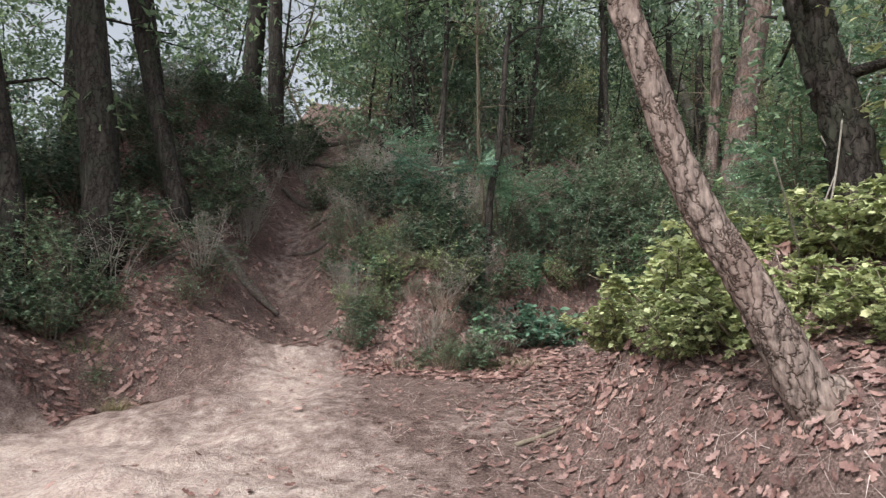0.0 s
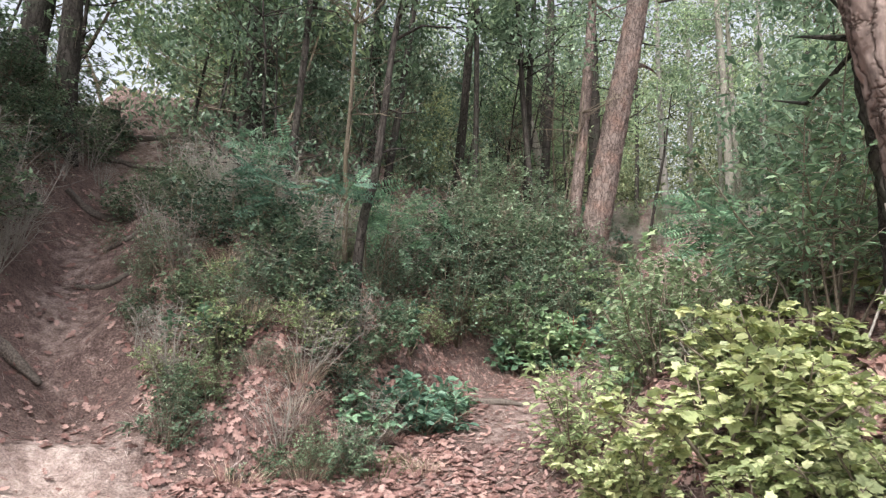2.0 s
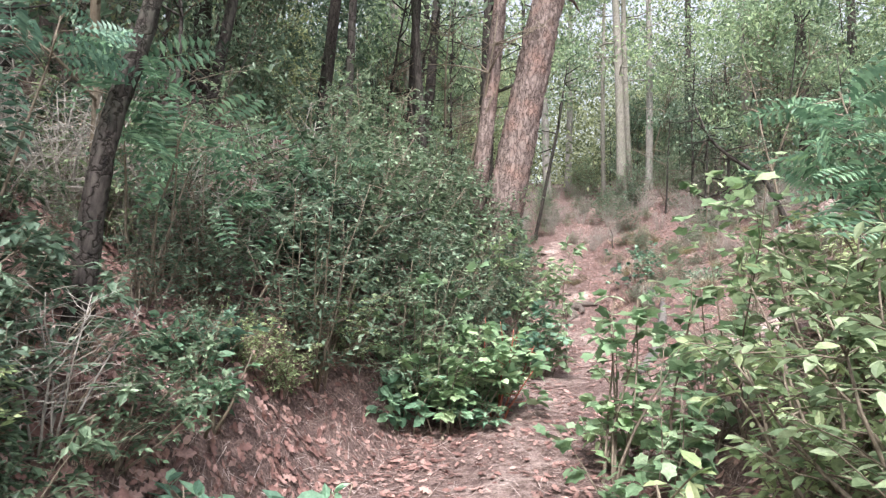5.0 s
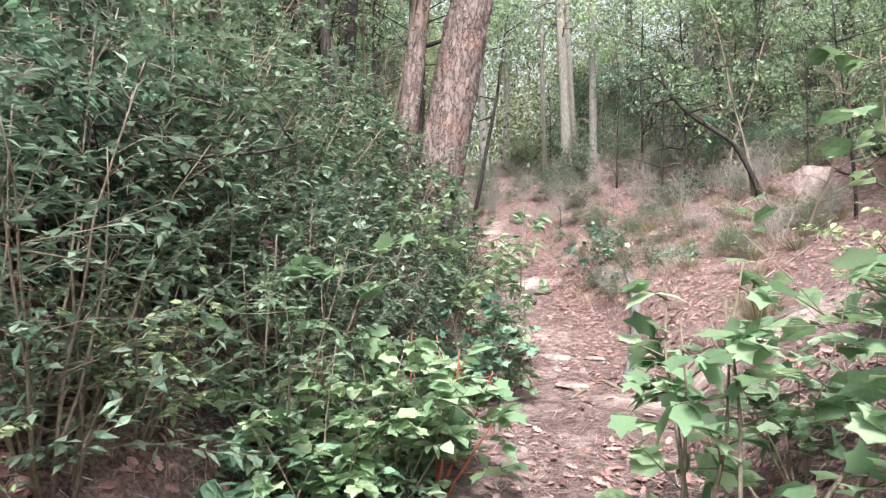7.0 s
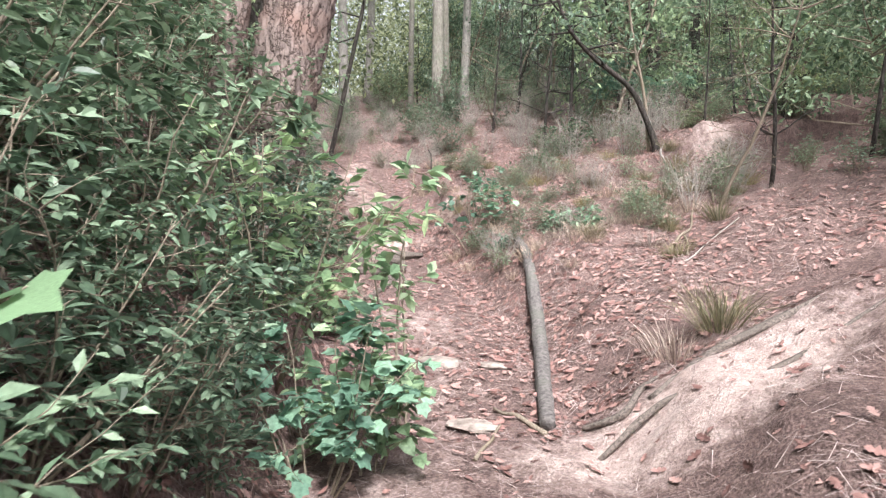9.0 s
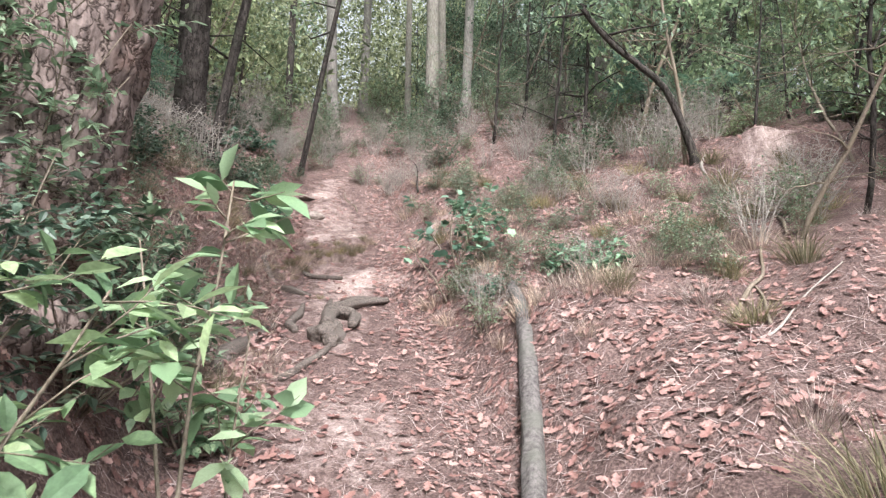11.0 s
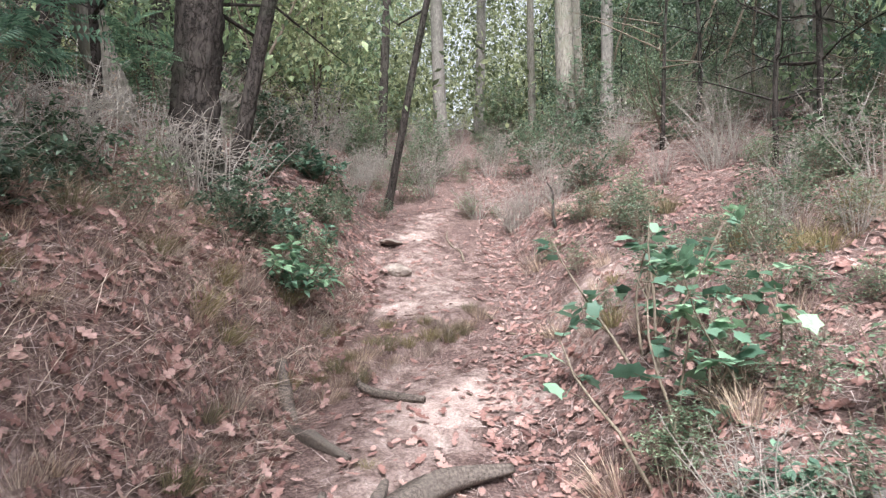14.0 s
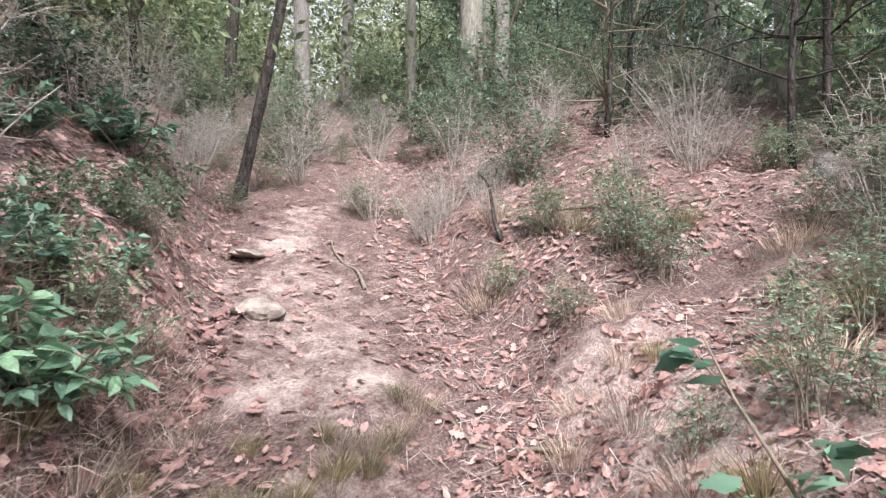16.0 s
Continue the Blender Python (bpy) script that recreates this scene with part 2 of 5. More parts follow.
NEEDLES = leaf_material("fallen_needle", (0.180, 0.131, 0.121), (0.329, 0.252, 0.237), (0.479, 0.394, 0.369), 0.7, 0.0)


def ground_material():
    m, nodes, links, shader = material("forest_floor")
    fine, middle, broad = noise_tex(nodes, links, 60, 6), noise_tex(nodes, links, 9, 8), noise_tex(nodes, links, 0.9, 4)
    litter = ramp(nodes, (0.28, (0.062, 0.047, 0.045)), (0.5, (0.185, 0.138, 0.13)), (0.72, (0.35, 0.275, 0.26)))
    links.new(fine.outputs["Fac"], litter.inputs[0])
    duff = ramp(nodes, (0.3, (0.6, 0.55, 0.52)), (0.7, (1.25, 1.15, 1.1)))
    links.new(middle.outputs["Fac"], duff.inputs[0])
    earth = mixed(nodes, links, 1.0, litter.outputs["Color"], duff.outputs["Color"], "MULTIPLY")
    sand = ramp(nodes, (0.3, (0.36, 0.27, 0.24)), (0.5, (0.55, 0.435, 0.395)), (0.72, (0.7, 0.6, 0.555)))
    links.new(middle.outputs["Fac"], sand.inputs[0])
    grit = ramp(nodes, (0.3, (0.62, 0.6, 0.58)), (0.62, (1.12, 1.12, 1.12)))
    links.new(fine.outputs["Fac"], grit.inputs[0])
    gritty = mixed(nodes, links, 1.0, sand.outputs["Color"], grit.outputs["Color"], "MULTIPLY")
    worn = nodes.new("ShaderNodeAttribute")
    worn.attribute_name = "worn"
    edge = nodes.new("ShaderNodeMath")
    edge.operation = "MULTIPLY_ADD"
    links.new(broad.outputs["Fac"], edge.inputs[0])
    edge.inputs[1].default_value = 0.9
    links.new(worn.outputs["Fac"], edge.inputs[2])
    edge2 = nodes.new("ShaderNodeMath")
    edge2.operation = "MULTIPLY_ADD"
    links.new(middle.outputs["Fac"], edge2.inputs[0])
    edge2.inputs[1].default_value = 0.7
    links.new(edge.outputs[0], edge2.inputs[2])
    spread = nodes.new("ShaderNodeMapRange")
    spread.inputs["From Min"].default_value, spread.inputs["From Max"].default_value = 1.05, 1.55
    links.new(edge2.outputs[0], spread.inputs["Value"])
    links.new(mixed(nodes, links, spread.outputs["Result"], earth, gritty), shader.inputs["Base Color"])
    shader.inputs["Roughness"].default_value = 0.92
    shader.inputs["Specular IOR Level"].default_value = 0.15
    relief(nodes, links, shader, fine.outputs["Fac"], 0.9, 0.04)
    return m


def stone_material():
    m, nodes, links, shader = material("pale_stone")
    grain = noise_tex(nodes, links, 14, 8)
    r = ramp(nodes, (0.35, (0.13, 0.105, 0.088)), (0.65, (0.37, 0.315, 0.275)))
    links.new(grain.outputs["Fac"], r.inputs[0])
    links.new(r.outputs["Color"], shader.inputs["Base Color"])
    shader.inputs["Roughness"].default_value = 0.85
    relief(nodes, links, shader, grain.outputs["Fac"], 0.5)
    return m


FLOOR, STONE = ground_material(), stone_material()


# ---- building helpers ----
class Geo:
    """Vertices and faces gathered for one mesh."""

    def __init__(self):
        self.verts, self.faces = [], []

    def add(self, verts, faces):
        n = len(self.verts)
        self.verts.extend(verts)
        self.faces.extend([tuple(i + n for i in f) for f in faces])

    def tube(self, pts, radii, seg=6, bumps=None):
        pts = [Vector(p) for p in pts]
        rings, side = [], Vector((1, 0.13, 0.07))
        for n, p in enumerate(pts):
            way = (pts[min(n + 1, len(pts) - 1)] - pts[max(n - 1, 0)]).normalized()
            side = (side - way * side.dot(way)).normalized()
            other = way.cross(side)
            ring = []
            for k in range(seg):
                a = 2 * math.pi * k / seg
                r = radii[n] * (bumps(n, a, p) if bumps else 1)
                ring.append(tuple(p + side * (math.cos(a) * r) + other * (math.sin(a) * r)))
            rings.append(ring)
        faces = []
        for n in range(len(pts) - 1):
            for k in range(seg):
                j = (k + 1) % seg
                faces.append((n * seg + k, n * seg + j, n * seg + seg + j, n * seg + seg + k))
        faces.append(tuple(range(seg - 1, -1, -1)))
        faces.append(tuple((len(pts) - 1) * seg + k for k in range(seg)))
        self.add([v for ring in rings for v in ring], faces)

    def data(self, name, mat, smooth_faces=True):
        me = bpy.data.meshes.new(name)
        me.from_pydata(self.verts, [], self.faces)
        me.materials.append(mat)
        if smooth_faces:
            me.polygons.foreach_set("use_smooth", [True] * len(me.polygons))
        me.update()
        return me


def part(name, geo, mat, parent, label="", smooth_faces=True):
    ob = new(name, geo.data(name, mat, smooth_faces))
    ob.parent = parent
    return tagged(ob, label)


def thing(name, place, label, category, group="", kind=""):
    ob = new(name)
    ob.empty_display_size = 0.1
    ob.matrix_basis = place
    return tagged(ob, label, category, group, kind)


def lobed_outline(lobes, deep, length=1.0, width=0.9):
    """A leaf with pointed lobes, along y."""
    pts = [(0.0, 0.0)]
    count = lobes * 2 - 1
    for n in range(count):
        a = math.radians(-125 + 250 * n / (count - 1))
        r = 0.52 if n % 2 == 0 else 0.52 * deep
        if n == count // 2:
            r *= 1.15
        pts.append((math.sin(a) * r * width, 0.44 * length + math.cos(a) * r * length))
    return pts


def oak_outline():
    pts = [(0.02, 0.0)]
    for y, w in ((0.24, 0.22), (0.36, 0.11), (0.52, 0.32), (0.63, 0.14), (0.78, 0.24)):
        pts.append((w, y))
    return pts + [(0.0, 1.0)] + [(-x, y - 0.02) for x, y in reversed(pts[1:])] + [(-0.02, 0.0)]


def leaf_shape(kind):
    """Vertices and triangles of one leaf of length 1 along y, face up."""
    if kind == "oval":
        v = [(0, 0, 0), (0.2, 0.28, 0.05), (0.22, 0.6, 0.03), (0, 1, -0.1), (-0.22, 0.6, 0.03), (-0.2, 0.28, 0.05), (0, 0.45, -0.02)]
        return v, [(0, 1, 6), (1, 2, 6), (2, 3, 6), (3, 4, 6), (4, 5, 6), (5, 0, 6)]
    if kind == "small":
        return [(0, 0, 0), (0.24, 0.45, 0.05), (0, 1, -0.08), (-0.24, 0.45, 0.05)], [(0, 1, 2), (0, 2, 3)]
    if kind == "blade":
        return [(-0.007, 0, 0), (0.007, 0, 0), (0.006, 0.5, 0.14), (-0.006, 0.5, 0.14), (0, 1, 0.0)], [(0, 1, 2), (0, 2, 3), (3, 2, 4)]
    if kind == "needle":
        return [(-0.013, 0, 0), (0.013, 0, 0), (0, 1, 0.03)], [(0, 1, 2)]
    if kind == "pinnate":
        v, f = [(-0.008, 0, 0), (0.008, 0, 0), (0, 1, -0.12)], [(0, 1, 2)]
        for n in range(9):
            y = 0.12 + 0.1 * n
            z, long = -0.12 * y * y, 0.24 * math.sin(math.pi * (0.18 + 0.72 * n / 9))
            for side in (-1, 1):
                k = len(v)
                v += [(0, y, z), (side * long * 0.5, y - 0.012, z + 0.02), (side * long, y + 0.05, z - 0.02), (side * long * 0.5, y + 0.065, z + 0.02)]
                f += [(k, k + 1, k + 2), (k, k + 2, k + 3)]
        return v, f
    outline = oak_outline() if kind == "oak" else lobed_outline(5 if kind == "maple" else 3, 0.72 if kind == "maple" else 0.76)
    curl = 0.28 if kind == "oak" else 0.12
    v = [(x, y, curl * abs(x) + (0.35 * (y - 0.5) ** 2 if kind == "oak" else -0.25 * (y - 0.3) ** 2)) for x, y in outline]
    centre = len(v)
    v.append((0, 0.45, 0))
    return v, [(n, (n + 1) % centre, centre) for n in range(centre)]


SHAPES = {kind: leaf_shape(kind) for kind in ("oval", "small", "blade", "needle", "oak", "maple", "three", "pinnate")}


def leaves(geo, kind, pos, way, up, size):
    """Many leaves at once: their feet, directions, face normals and lengths."""
    pos, way, up, size = (np.asarray(a, float) for a in (pos, way, up, size))
    if not len(pos):
        return
    v, f = SHAPES[kind]
    v = np.array(v)
    y = way / np.linalg.norm(way, axis=1, keepdims=True)
    x = np.cross(y, up)
    x /= np.maximum(np.linalg.norm(x, axis=1, keepdims=True), 1e-6)
    z = np.cross(x, y)
    out = pos[:, None] + size[:, None, None] * (v[None, :, 0, None] * x[:, None] + v[None, :, 1, None] * y[:, None] + v[None, :, 2, None] * z[:, None])
    base = len(geo.verts)
    geo.verts.extend(map(tuple, out.reshape(-1, 3).tolist()))
    faces = np.array(f)[None] + base + (np.arange(len(pos)) * len(v))[:, None, None]
    geo.faces.extend(map(tuple, faces.reshape(-1, 3).tolist()))


def curve_pts(start, way, length, steps, bend, rng):
    """A wandering line of points."""
    p, d, pts = np.array(start, float), np.array(way, float), []
    d /= np.linalg.norm(d)
    pts.append(p.copy())
    for _ in range(steps):
        d = d + rng.normal(0, bend, 3)
        d /= np.linalg.norm(d)
        p = p + d * length / steps
        pts.append(p.copy())
    return pts


def shrub(place, height, radius, stems, twigs, per_twig, leaf, size, leaf_mat, seed, label, name="shrub", category="shrub",
          stem_mat=None, bare=0.25, group="", twig_len=0.32, stem_r=0.011, droop=0.0, single=None):
    """A bush: stems from one foot, twigs on them, leaves on the twigs. single: a material for leaves that are parts of their own."""
    rng = np.random.RandomState(seed)
    root = thing(name, place, label, category, group)
    wood, green = Geo(), Geo()
    lone = []
    for _ in range(stems):
        a, out = rng.uniform(0, 6.283), rng.uniform(0.1, 1.0) * radius
        h = height * rng.uniform(0.65, 1.0) * (1 - 0.25 * out / max(radius, 0.01))
        way = (math.cos(a) * out, math.sin(a) * out, h)
        long = math.hypot(out, h)
        pts = curve_pts((math.cos(a) * 0.06, math.sin(a) * 0.06, -0.06), way, long, 6, 0.1, rng)
        wood.tube(pts, np.linspace(stem_r, stem_r * 0.25, 7), 5)
        for _ in range(twigs):
            u = rng.uniform(bare, 1.0) * 6
            n = min(int(u), 5)
            foot = pts[n] + (pts[n + 1] - pts[n]) * (u - n)
            b = rng.uniform(0, 6.283)
            tl = twig_len * height * rng.uniform(0.5, 1.2) * (1.25 - u / 8)
            tw = curve_pts(foot, (math.cos(b), math.sin(b), rng.uniform(-0.1, 0.9) - droop), tl, 3, 0.2, rng)
            wood.tube(tw, np.linspace(stem_r * 0.35, stem_r * 0.12, 4), 3)
            for k in range(per_twig):
                s = (0.25 + 0.75 * (k + rng.uniform(0, 1)) / per_twig) * 3
                m = min(int(s), 2)
                at = tw[m] + (tw[m + 1] - tw[m]) * (s - m)
                ahead = tw[m + 1] - tw[m]
                ahead = ahead / np.linalg.norm(ahead)
                lw = (ahead * 0.6 + rng.normal(0, 0.55, 3)) * np.array((1, 1, 0.45)) + np.array((0, 0, -0.12 - droop))
                lone.append((at, lw, rng.normal(0, 0.35, 3) + np.array((0, 0, 1.0)), size * rng.uniform(0.55, 1.15)))
    tagged(part("branchwork", wood, stem_mat or TWIG, root), kind="stuff")
    if single:
        shared = Geo()
        leaves(shared, leaf, [(0, 0, 0)], [(0, 1, 0)], [(0, 0, 1)], [1])
        me = shared.data("leaf", single)
        for at, lw, up, sz in lone:
            ob = new("leaf", me)
            ob.parent = root
            y = Vector(lw).normalized()
            x = y.cross(Vector(up)).normalized()
            z = x.cross(y)
            ob.matrix_basis = Matrix.Translation(at) @ Matrix((x, y, z)).transposed().to_4x4() @ Matrix.Scale(sz, 4)
    else:
        pos, way, up, sz = zip(*lone)
        leaves(green, leaf, pos, way, up, sz)
        tagged(part("foliage", green, leaf_mat, root, smooth_faces=False), kind="stuff")
    return root


def on_ground(x, y, turn=0.0, scale=1.0, sink=0.02, lean=(0, 0)):
    return pose(x, y, gz(x, y) - sink, lean[0], lean[1], turn) @ Matrix.Scale(scale, 4)


def spread(ob, rows):
    """Copies of a thing: rows of x, y, scale; turned and leaned by chance."""
    rng = random.Random(len(rows) * 7 + int(rows[0][0] * 100))
    for x, y, s in rows:
        copy_thing(ob, on_ground(x, y, rng.uniform(0, 360), s, 0.03, (rng.uniform(-7, 7), rng.uniform(-7, 7))))


def plates(scale, deep, seed):
    """Bark plates: cracks between cells that are taller than wide."""
    def bump(n, a, p):
        q = Vector((math.cos(a) * scale, math.sin(a) * scale, p.z * scale * 4.2 + seed))
        d, _ = noise.voronoi(q, distance_metric="DISTANCE", exponent=2.5)
        crack = min(1.0, (d[1] - d[0]) * 3.2)
        return 1 + deep * (crack - 0.7) + deep * 0.5 * noise.noise(q * 2.3)
    return bump


def smooth_line(nodes, steps):
    """A Catmull-Rom line through the nodes."""
    pts = [Vector(p) for p in nodes]
    pts = [pts[0] * 2 - pts[1], *pts, pts[-1] * 2 - pts[-2]]
    out = []
    for n in range(1, len(pts) - 2):
        a, b, c, d = pts[n - 1:n + 3]
        for k in range(steps):
            u = k / steps
            out.append(0.5 * (2 * b + (c - a) * u + (2 * a - 5 * b + 4 * c - d) * u * u + (3 * b - a - 3 * c + d) * u ** 3))
    return out + [pts[-2]]


def crown(geo, top, spread_r, clumps, per_clump, size, rng, leaf="small", low=0.45, wood=None, wood_r=0.03):
    """Limbs with clumps of leaves round the upper part of a tree that is top high."""
    for _ in range(clumps):
        h = top * rng.uniform(low, 1.0)
        a = rng.uniform(0, 6.283)
        reach = spread_r * rng.uniform(0.25, 1.0) * (1.15 - 0.55 * (h / top - low) / (1 - low + 1e-6))
        tip = np.array((math.cos(a) * reach, math.sin(a) * reach, h + rng.uniform(-0.1, 0.35) * reach))
        foot = np.array((0, 0, h - 0.35 * reach))
        if wood is not None:
            mid = (tip + foot) / 2 + rng.normal(0, 0.12 * reach, 3)
            wood.tube([foot, mid, tip], [wood_r, wood_r * 0.6, wood_r * 0.2], 4)
        pos = tip + rng.normal(0, 1, (per_clump, 3)) * np.array((0.34, 0.34, 0.2)) * spread_r * 0.45
        way = rng.normal(0, 1, (per_clump, 3)) + np.array((0, 0, -0.3))
        up = rng.normal(0, 0.5, (per_clump, 3)) + np.array((0, 0, 1.0))
        leaves(geo, leaf, pos, way, up, size * rng.uniform(0.6, 1.2, per_clump))


# ---- the ground, one sheet to the horizon ----
def axis_steps(low, high, fine, far):
    near = list(np.arange(low, high + fine / 2, fine))
    step, a, b = fine, near[0], near[-1]
    while b < far:
        step *= 1.18
        a, b = a - step, b + step
        near = [a, *near, b]
    return np.array(near)


xs, ys = axis_steps(-6.5, 15.5, 0.09, 900), axis_steps(0.5, 22.5, 0.09, 900)
gx, gy = np.meshgrid(xs, ys)
gh = ground_height(gx, gy)
_, _, trail_off = along(TRAIL, gx, gy)
_, _, side_off = along(SIDE, gx, gy)
fade = lambda d, w: np.clip(1 - np.abs(d) / w, 0, 1)  # noqa: E731
sandy = 0.7 * fade(side_off, 1.1) * smooth((8.0 - gy) / 1.2) + 0.4 * fade(side_off, 0.7) * (gy >= 8.0)
sandy = np.maximum(sandy, 0.85 * np.exp(-(((gx + 2.6) / 2.3) ** 2 + ((gy - 4.0) / 2.0) ** 2)))
sandy = np.maximum(sandy, 0.36 * fade(trail_off, 1.1) * (gy > 5) * (1 - 0.6 * smooth((gy - 13.5) / 1.5)))
sandy = np.maximum(sandy, 1.05 * np.exp(-(((gx - 6.3) * 0.8 - (gy - 10.55) * 0.6) ** 2 / 1.3 + ((gx - 6.3) * 0.6 + (gy - 10.55) * 0.8) ** 2 / 0.26)))
sandy = np.maximum(sandy, 0.4 * fade(trail_off, 0.9) * (gy > 14.6) * (gy < 20))
for wx, wy, wide, long in ((9.6, 16.3, 0.45, 0.4), (9.95, 17.85, 0.3, 0.2), (10.35, 17.6, 0.25, 0.2), (11.1, 19.4, 0.3, 0.2), (9.2, 16.2, 0.3, 0.4), (11.0, 16.6, 0.4, 0.35)):
    sandy = np.maximum(sandy, 0.85 * np.exp(-(((gx - wx) / wide) ** 2 + ((gy - wy) / long) ** 2)))
sandy = np.maximum(sandy, 1.2 * np.exp(-(((gx - 7.15) / 0.4) ** 2 + ((gy - 15.3) / 0.5) ** 2)))
sandy = np.maximum(sandy, 0.6 * np.exp(-(((gx - 10.6) / 0.55) ** 2 + ((gy - 16.0) / 0.6) ** 2)))
sandy = np.maximum(sandy, 0.7 * np.exp(-(((gx - 13.2) / 0.5) ** 2 + ((gy - 13.0) / 0.4) ** 2)))
rows_n, cols_n = gx.shape
index = np.arange(rows_n * cols_n).reshape(rows_n, cols_n)
quads = np.stack([index[:-1, :-1], index[:-1, 1:], index[1:, 1:], index[1:, :-1]], -1).reshape(-1, 4)
ground_mesh = bpy.data.meshes.new("ground")
ground_mesh.from_pydata(np.stack([gx, gy, gh], -1).reshape(-1, 3).tolist(), [], quads.tolist())
ground_mesh.polygons.foreach_set("use_smooth", [True] * len(ground_mesh.polygons))
ground_mesh.attributes.new("worn", "FLOAT", "POINT").data.foreach_set("value", sandy.astype(np.float32).ravel())
ground_mesh.materials.append(FLOOR)
ground = tagged(new("ground", ground_mesh), "reddish forest floor of sandy soil, needles and dead leaves", "ground", kind="structure")


# ---- trees ----
def tree(name, nodes, radii, bark, label, seed, seg=12, steps=5, deep=0.12, cells=1.6, crown_at=None, clumps=0, per=40, size=0.1,
         leaf_mat=None, leaf="small", reach=1.6, limbs=0, group="", flare=1.35):
    """A tree along the nodes (in the world), its crown on the upper part of the line."""
    rng = np.random.RandomState(seed)
    foot = Vector(nodes[0])
    root = thing(name, pose(*foot), label, "tree", group)
    line = smooth_line([Vector(p) - foot for p in nodes], steps)
    line[0] = line[0] - Vector((0, 0, 0.25))
    r = np.interp(np.linspace(0, 1, len(line)), np.linspace(0, 1, len(radii)), radii)
    r[0] *= flare
    if len(r) > 3:
        r[1] *= 1 + (flare - 1) * 0.4
    trunk = Geo()
    trunk.tube(line, r, seg, plates(cells, deep, seed))
    trunk_ob = part("trunk", trunk, bark, root)
    wood = Geo()
    for _ in range(limbs):
        n = rng.randint(len(line) // 2, len(line) - 1)
        a = rng.uniform(0, 6.283)
        pts = curve_pts(line[n], (math.cos(a), math.sin(a), rng.uniform(0, 0.8)), rng.uniform(0.5, 1.0) * reach, 4, 0.22, rng)
        one = Geo()
        one.tube(pts, np.linspace(r[n] * 0.35, 0.006, 5), 5)
        part("limb", one, bark, root)
    if clumps:
        green = Geo()
        for _ in range(clumps):
            u = rng.uniform(crown_at, 1.0) * (len(line) - 1)
            n = min(int(u), len(line) - 2)
            at = np.array(line[n] + (line[n + 1] - line[n]) * (u - n))
            a, out = rng.uniform(0, 6.283), reach * rng.uniform(0.2, 1.0)
            tip = at + np.array((math.cos(a) * out, math.sin(a) * out, rng.uniform(-0.1, 0.5) * out))
            wood.tube([at, (at + tip) / 2 + rng.normal(0, 0.1 * out, 3), tip], [0.022, 0.014, 0.004], 4)
            pos = tip + rng.normal(0, 1, (per, 3)) * np.array((0.3, 0.3, 0.16)) * reach * 0.5
            leaves(green, leaf, pos, rng.normal(0, 1, (per, 3)) + np.array((0, 0, -0.3)),
                   rng.normal(0, 0.5, (per, 3)) + np.array((0, 0, 1.0)), size * rng.uniform(0.6, 1.2, per))
        tagged(part("branchwork", wood, bark, root), kind="stuff")
        tagged(part("crown", green, leaf_mat or CANOPY_LEAF, root, smooth_faces=False), kind="stuff")
    return root


def up_from(x, y, height, lean_x=0.0, lean_y=0.0, bow=0.0, sink=0.05):
    """Nodes of a trunk that starts on the ground."""
    z = gz(x, y) - sink
    return [(x + lean_x * u + bow * math.sin(math.pi * u), y + lean_y * u, z + height * u) for u in (0, 0.25, 0.5, 0.75, 1.0)]


# the leaning pine by the clearing
tree("leaning_pine", [(1.36, 3.30, gz(1.36, 3.30) - 0.05), (1.26, 3.30, 1.08), (1.16, 3.30, 1.27), (1.05, 3.30, 1.49), (0.93, 3.31, 1.72), (0.80, 3.33, 1.95), (0.69, 3.33, 2.21), (0.6, 3.33, 2.52),
     (0.52, 3.33, 2.78), (0.45, 3.33, 3.02), (0.4, 3.35, 3.4), (0.38, 3.38, 4.6), (0.53, 3.48, 7.5)],
     (0.15, 0.125, 0.108, 0.098, 0.09, 0.085, 0.08, 0.076, 0.073, 0.072, 0.07, 0.065, 0.04), PINE_BARK, "leaning pine with a bowed trunk of thick plated bark", 3,
     seg=72, steps=18, deep=0.1, cells=2.2, crown_at=0.95, clumps=16, per=150, size=0.12, leaf_mat=PINE_NEEDLE, leaf="needle", reach=1.6, flare=1.5)
tree("old_tree", [(2.58, 4.78, gz(2.58, 4.78) - 0.05), (2.50, 4.75, 2.1), (2.38, 4.70, 2.7), (2.16, 4.63, 3.4), (2.03, 4.58, 4.2), (1.98, 4.58, 7.0)],
     (0.21, 0.17, 0.15, 0.135, 0.12, 0.08), DARK_BARK, "dark crooked tree with rough bark and climbing stems", 5, seg=40, steps=14, deep=0.2,
     cells=2.0, crown_at=0.62, clumps=26, per=60, size=0.09, leaf_mat=FRESH_LEAF, reach=1.4, limbs=3)
for n, (a, b, c) in enumerate((((1.9, 4.75), (2.2, 4.6, 2.3), (2.35, 4.55, 3.3)), ((2.35, 5.0), (2.15, 4.8, 2.0), (2.5, 4.6, 3.0)), ((1.75, 4.5), (1.72, 4.2, 1.9), (1.45, 3.9, 2.35)),
                                ((2.9, 4.95), (2.6, 4.9, 2.2), (2.2, 4.7, 2.7)))):
    vine = Geo()
    vine.tube(smooth_line([(*a, gz(*a) - 0.05), ((a[0] + b[0]) / 2 + 0.05, (a[1] + b[1]) / 2, (gz(*a) + b[2]) / 2 - 0.1), b, c], 8), np.linspace(0.012, 0.005, 25), 6)
    tagged(new("vine", vine.data("vine", DEAD_TWIG)), "pale bare vine stem curving up beside a tree", "vine", "vines by the old tree")
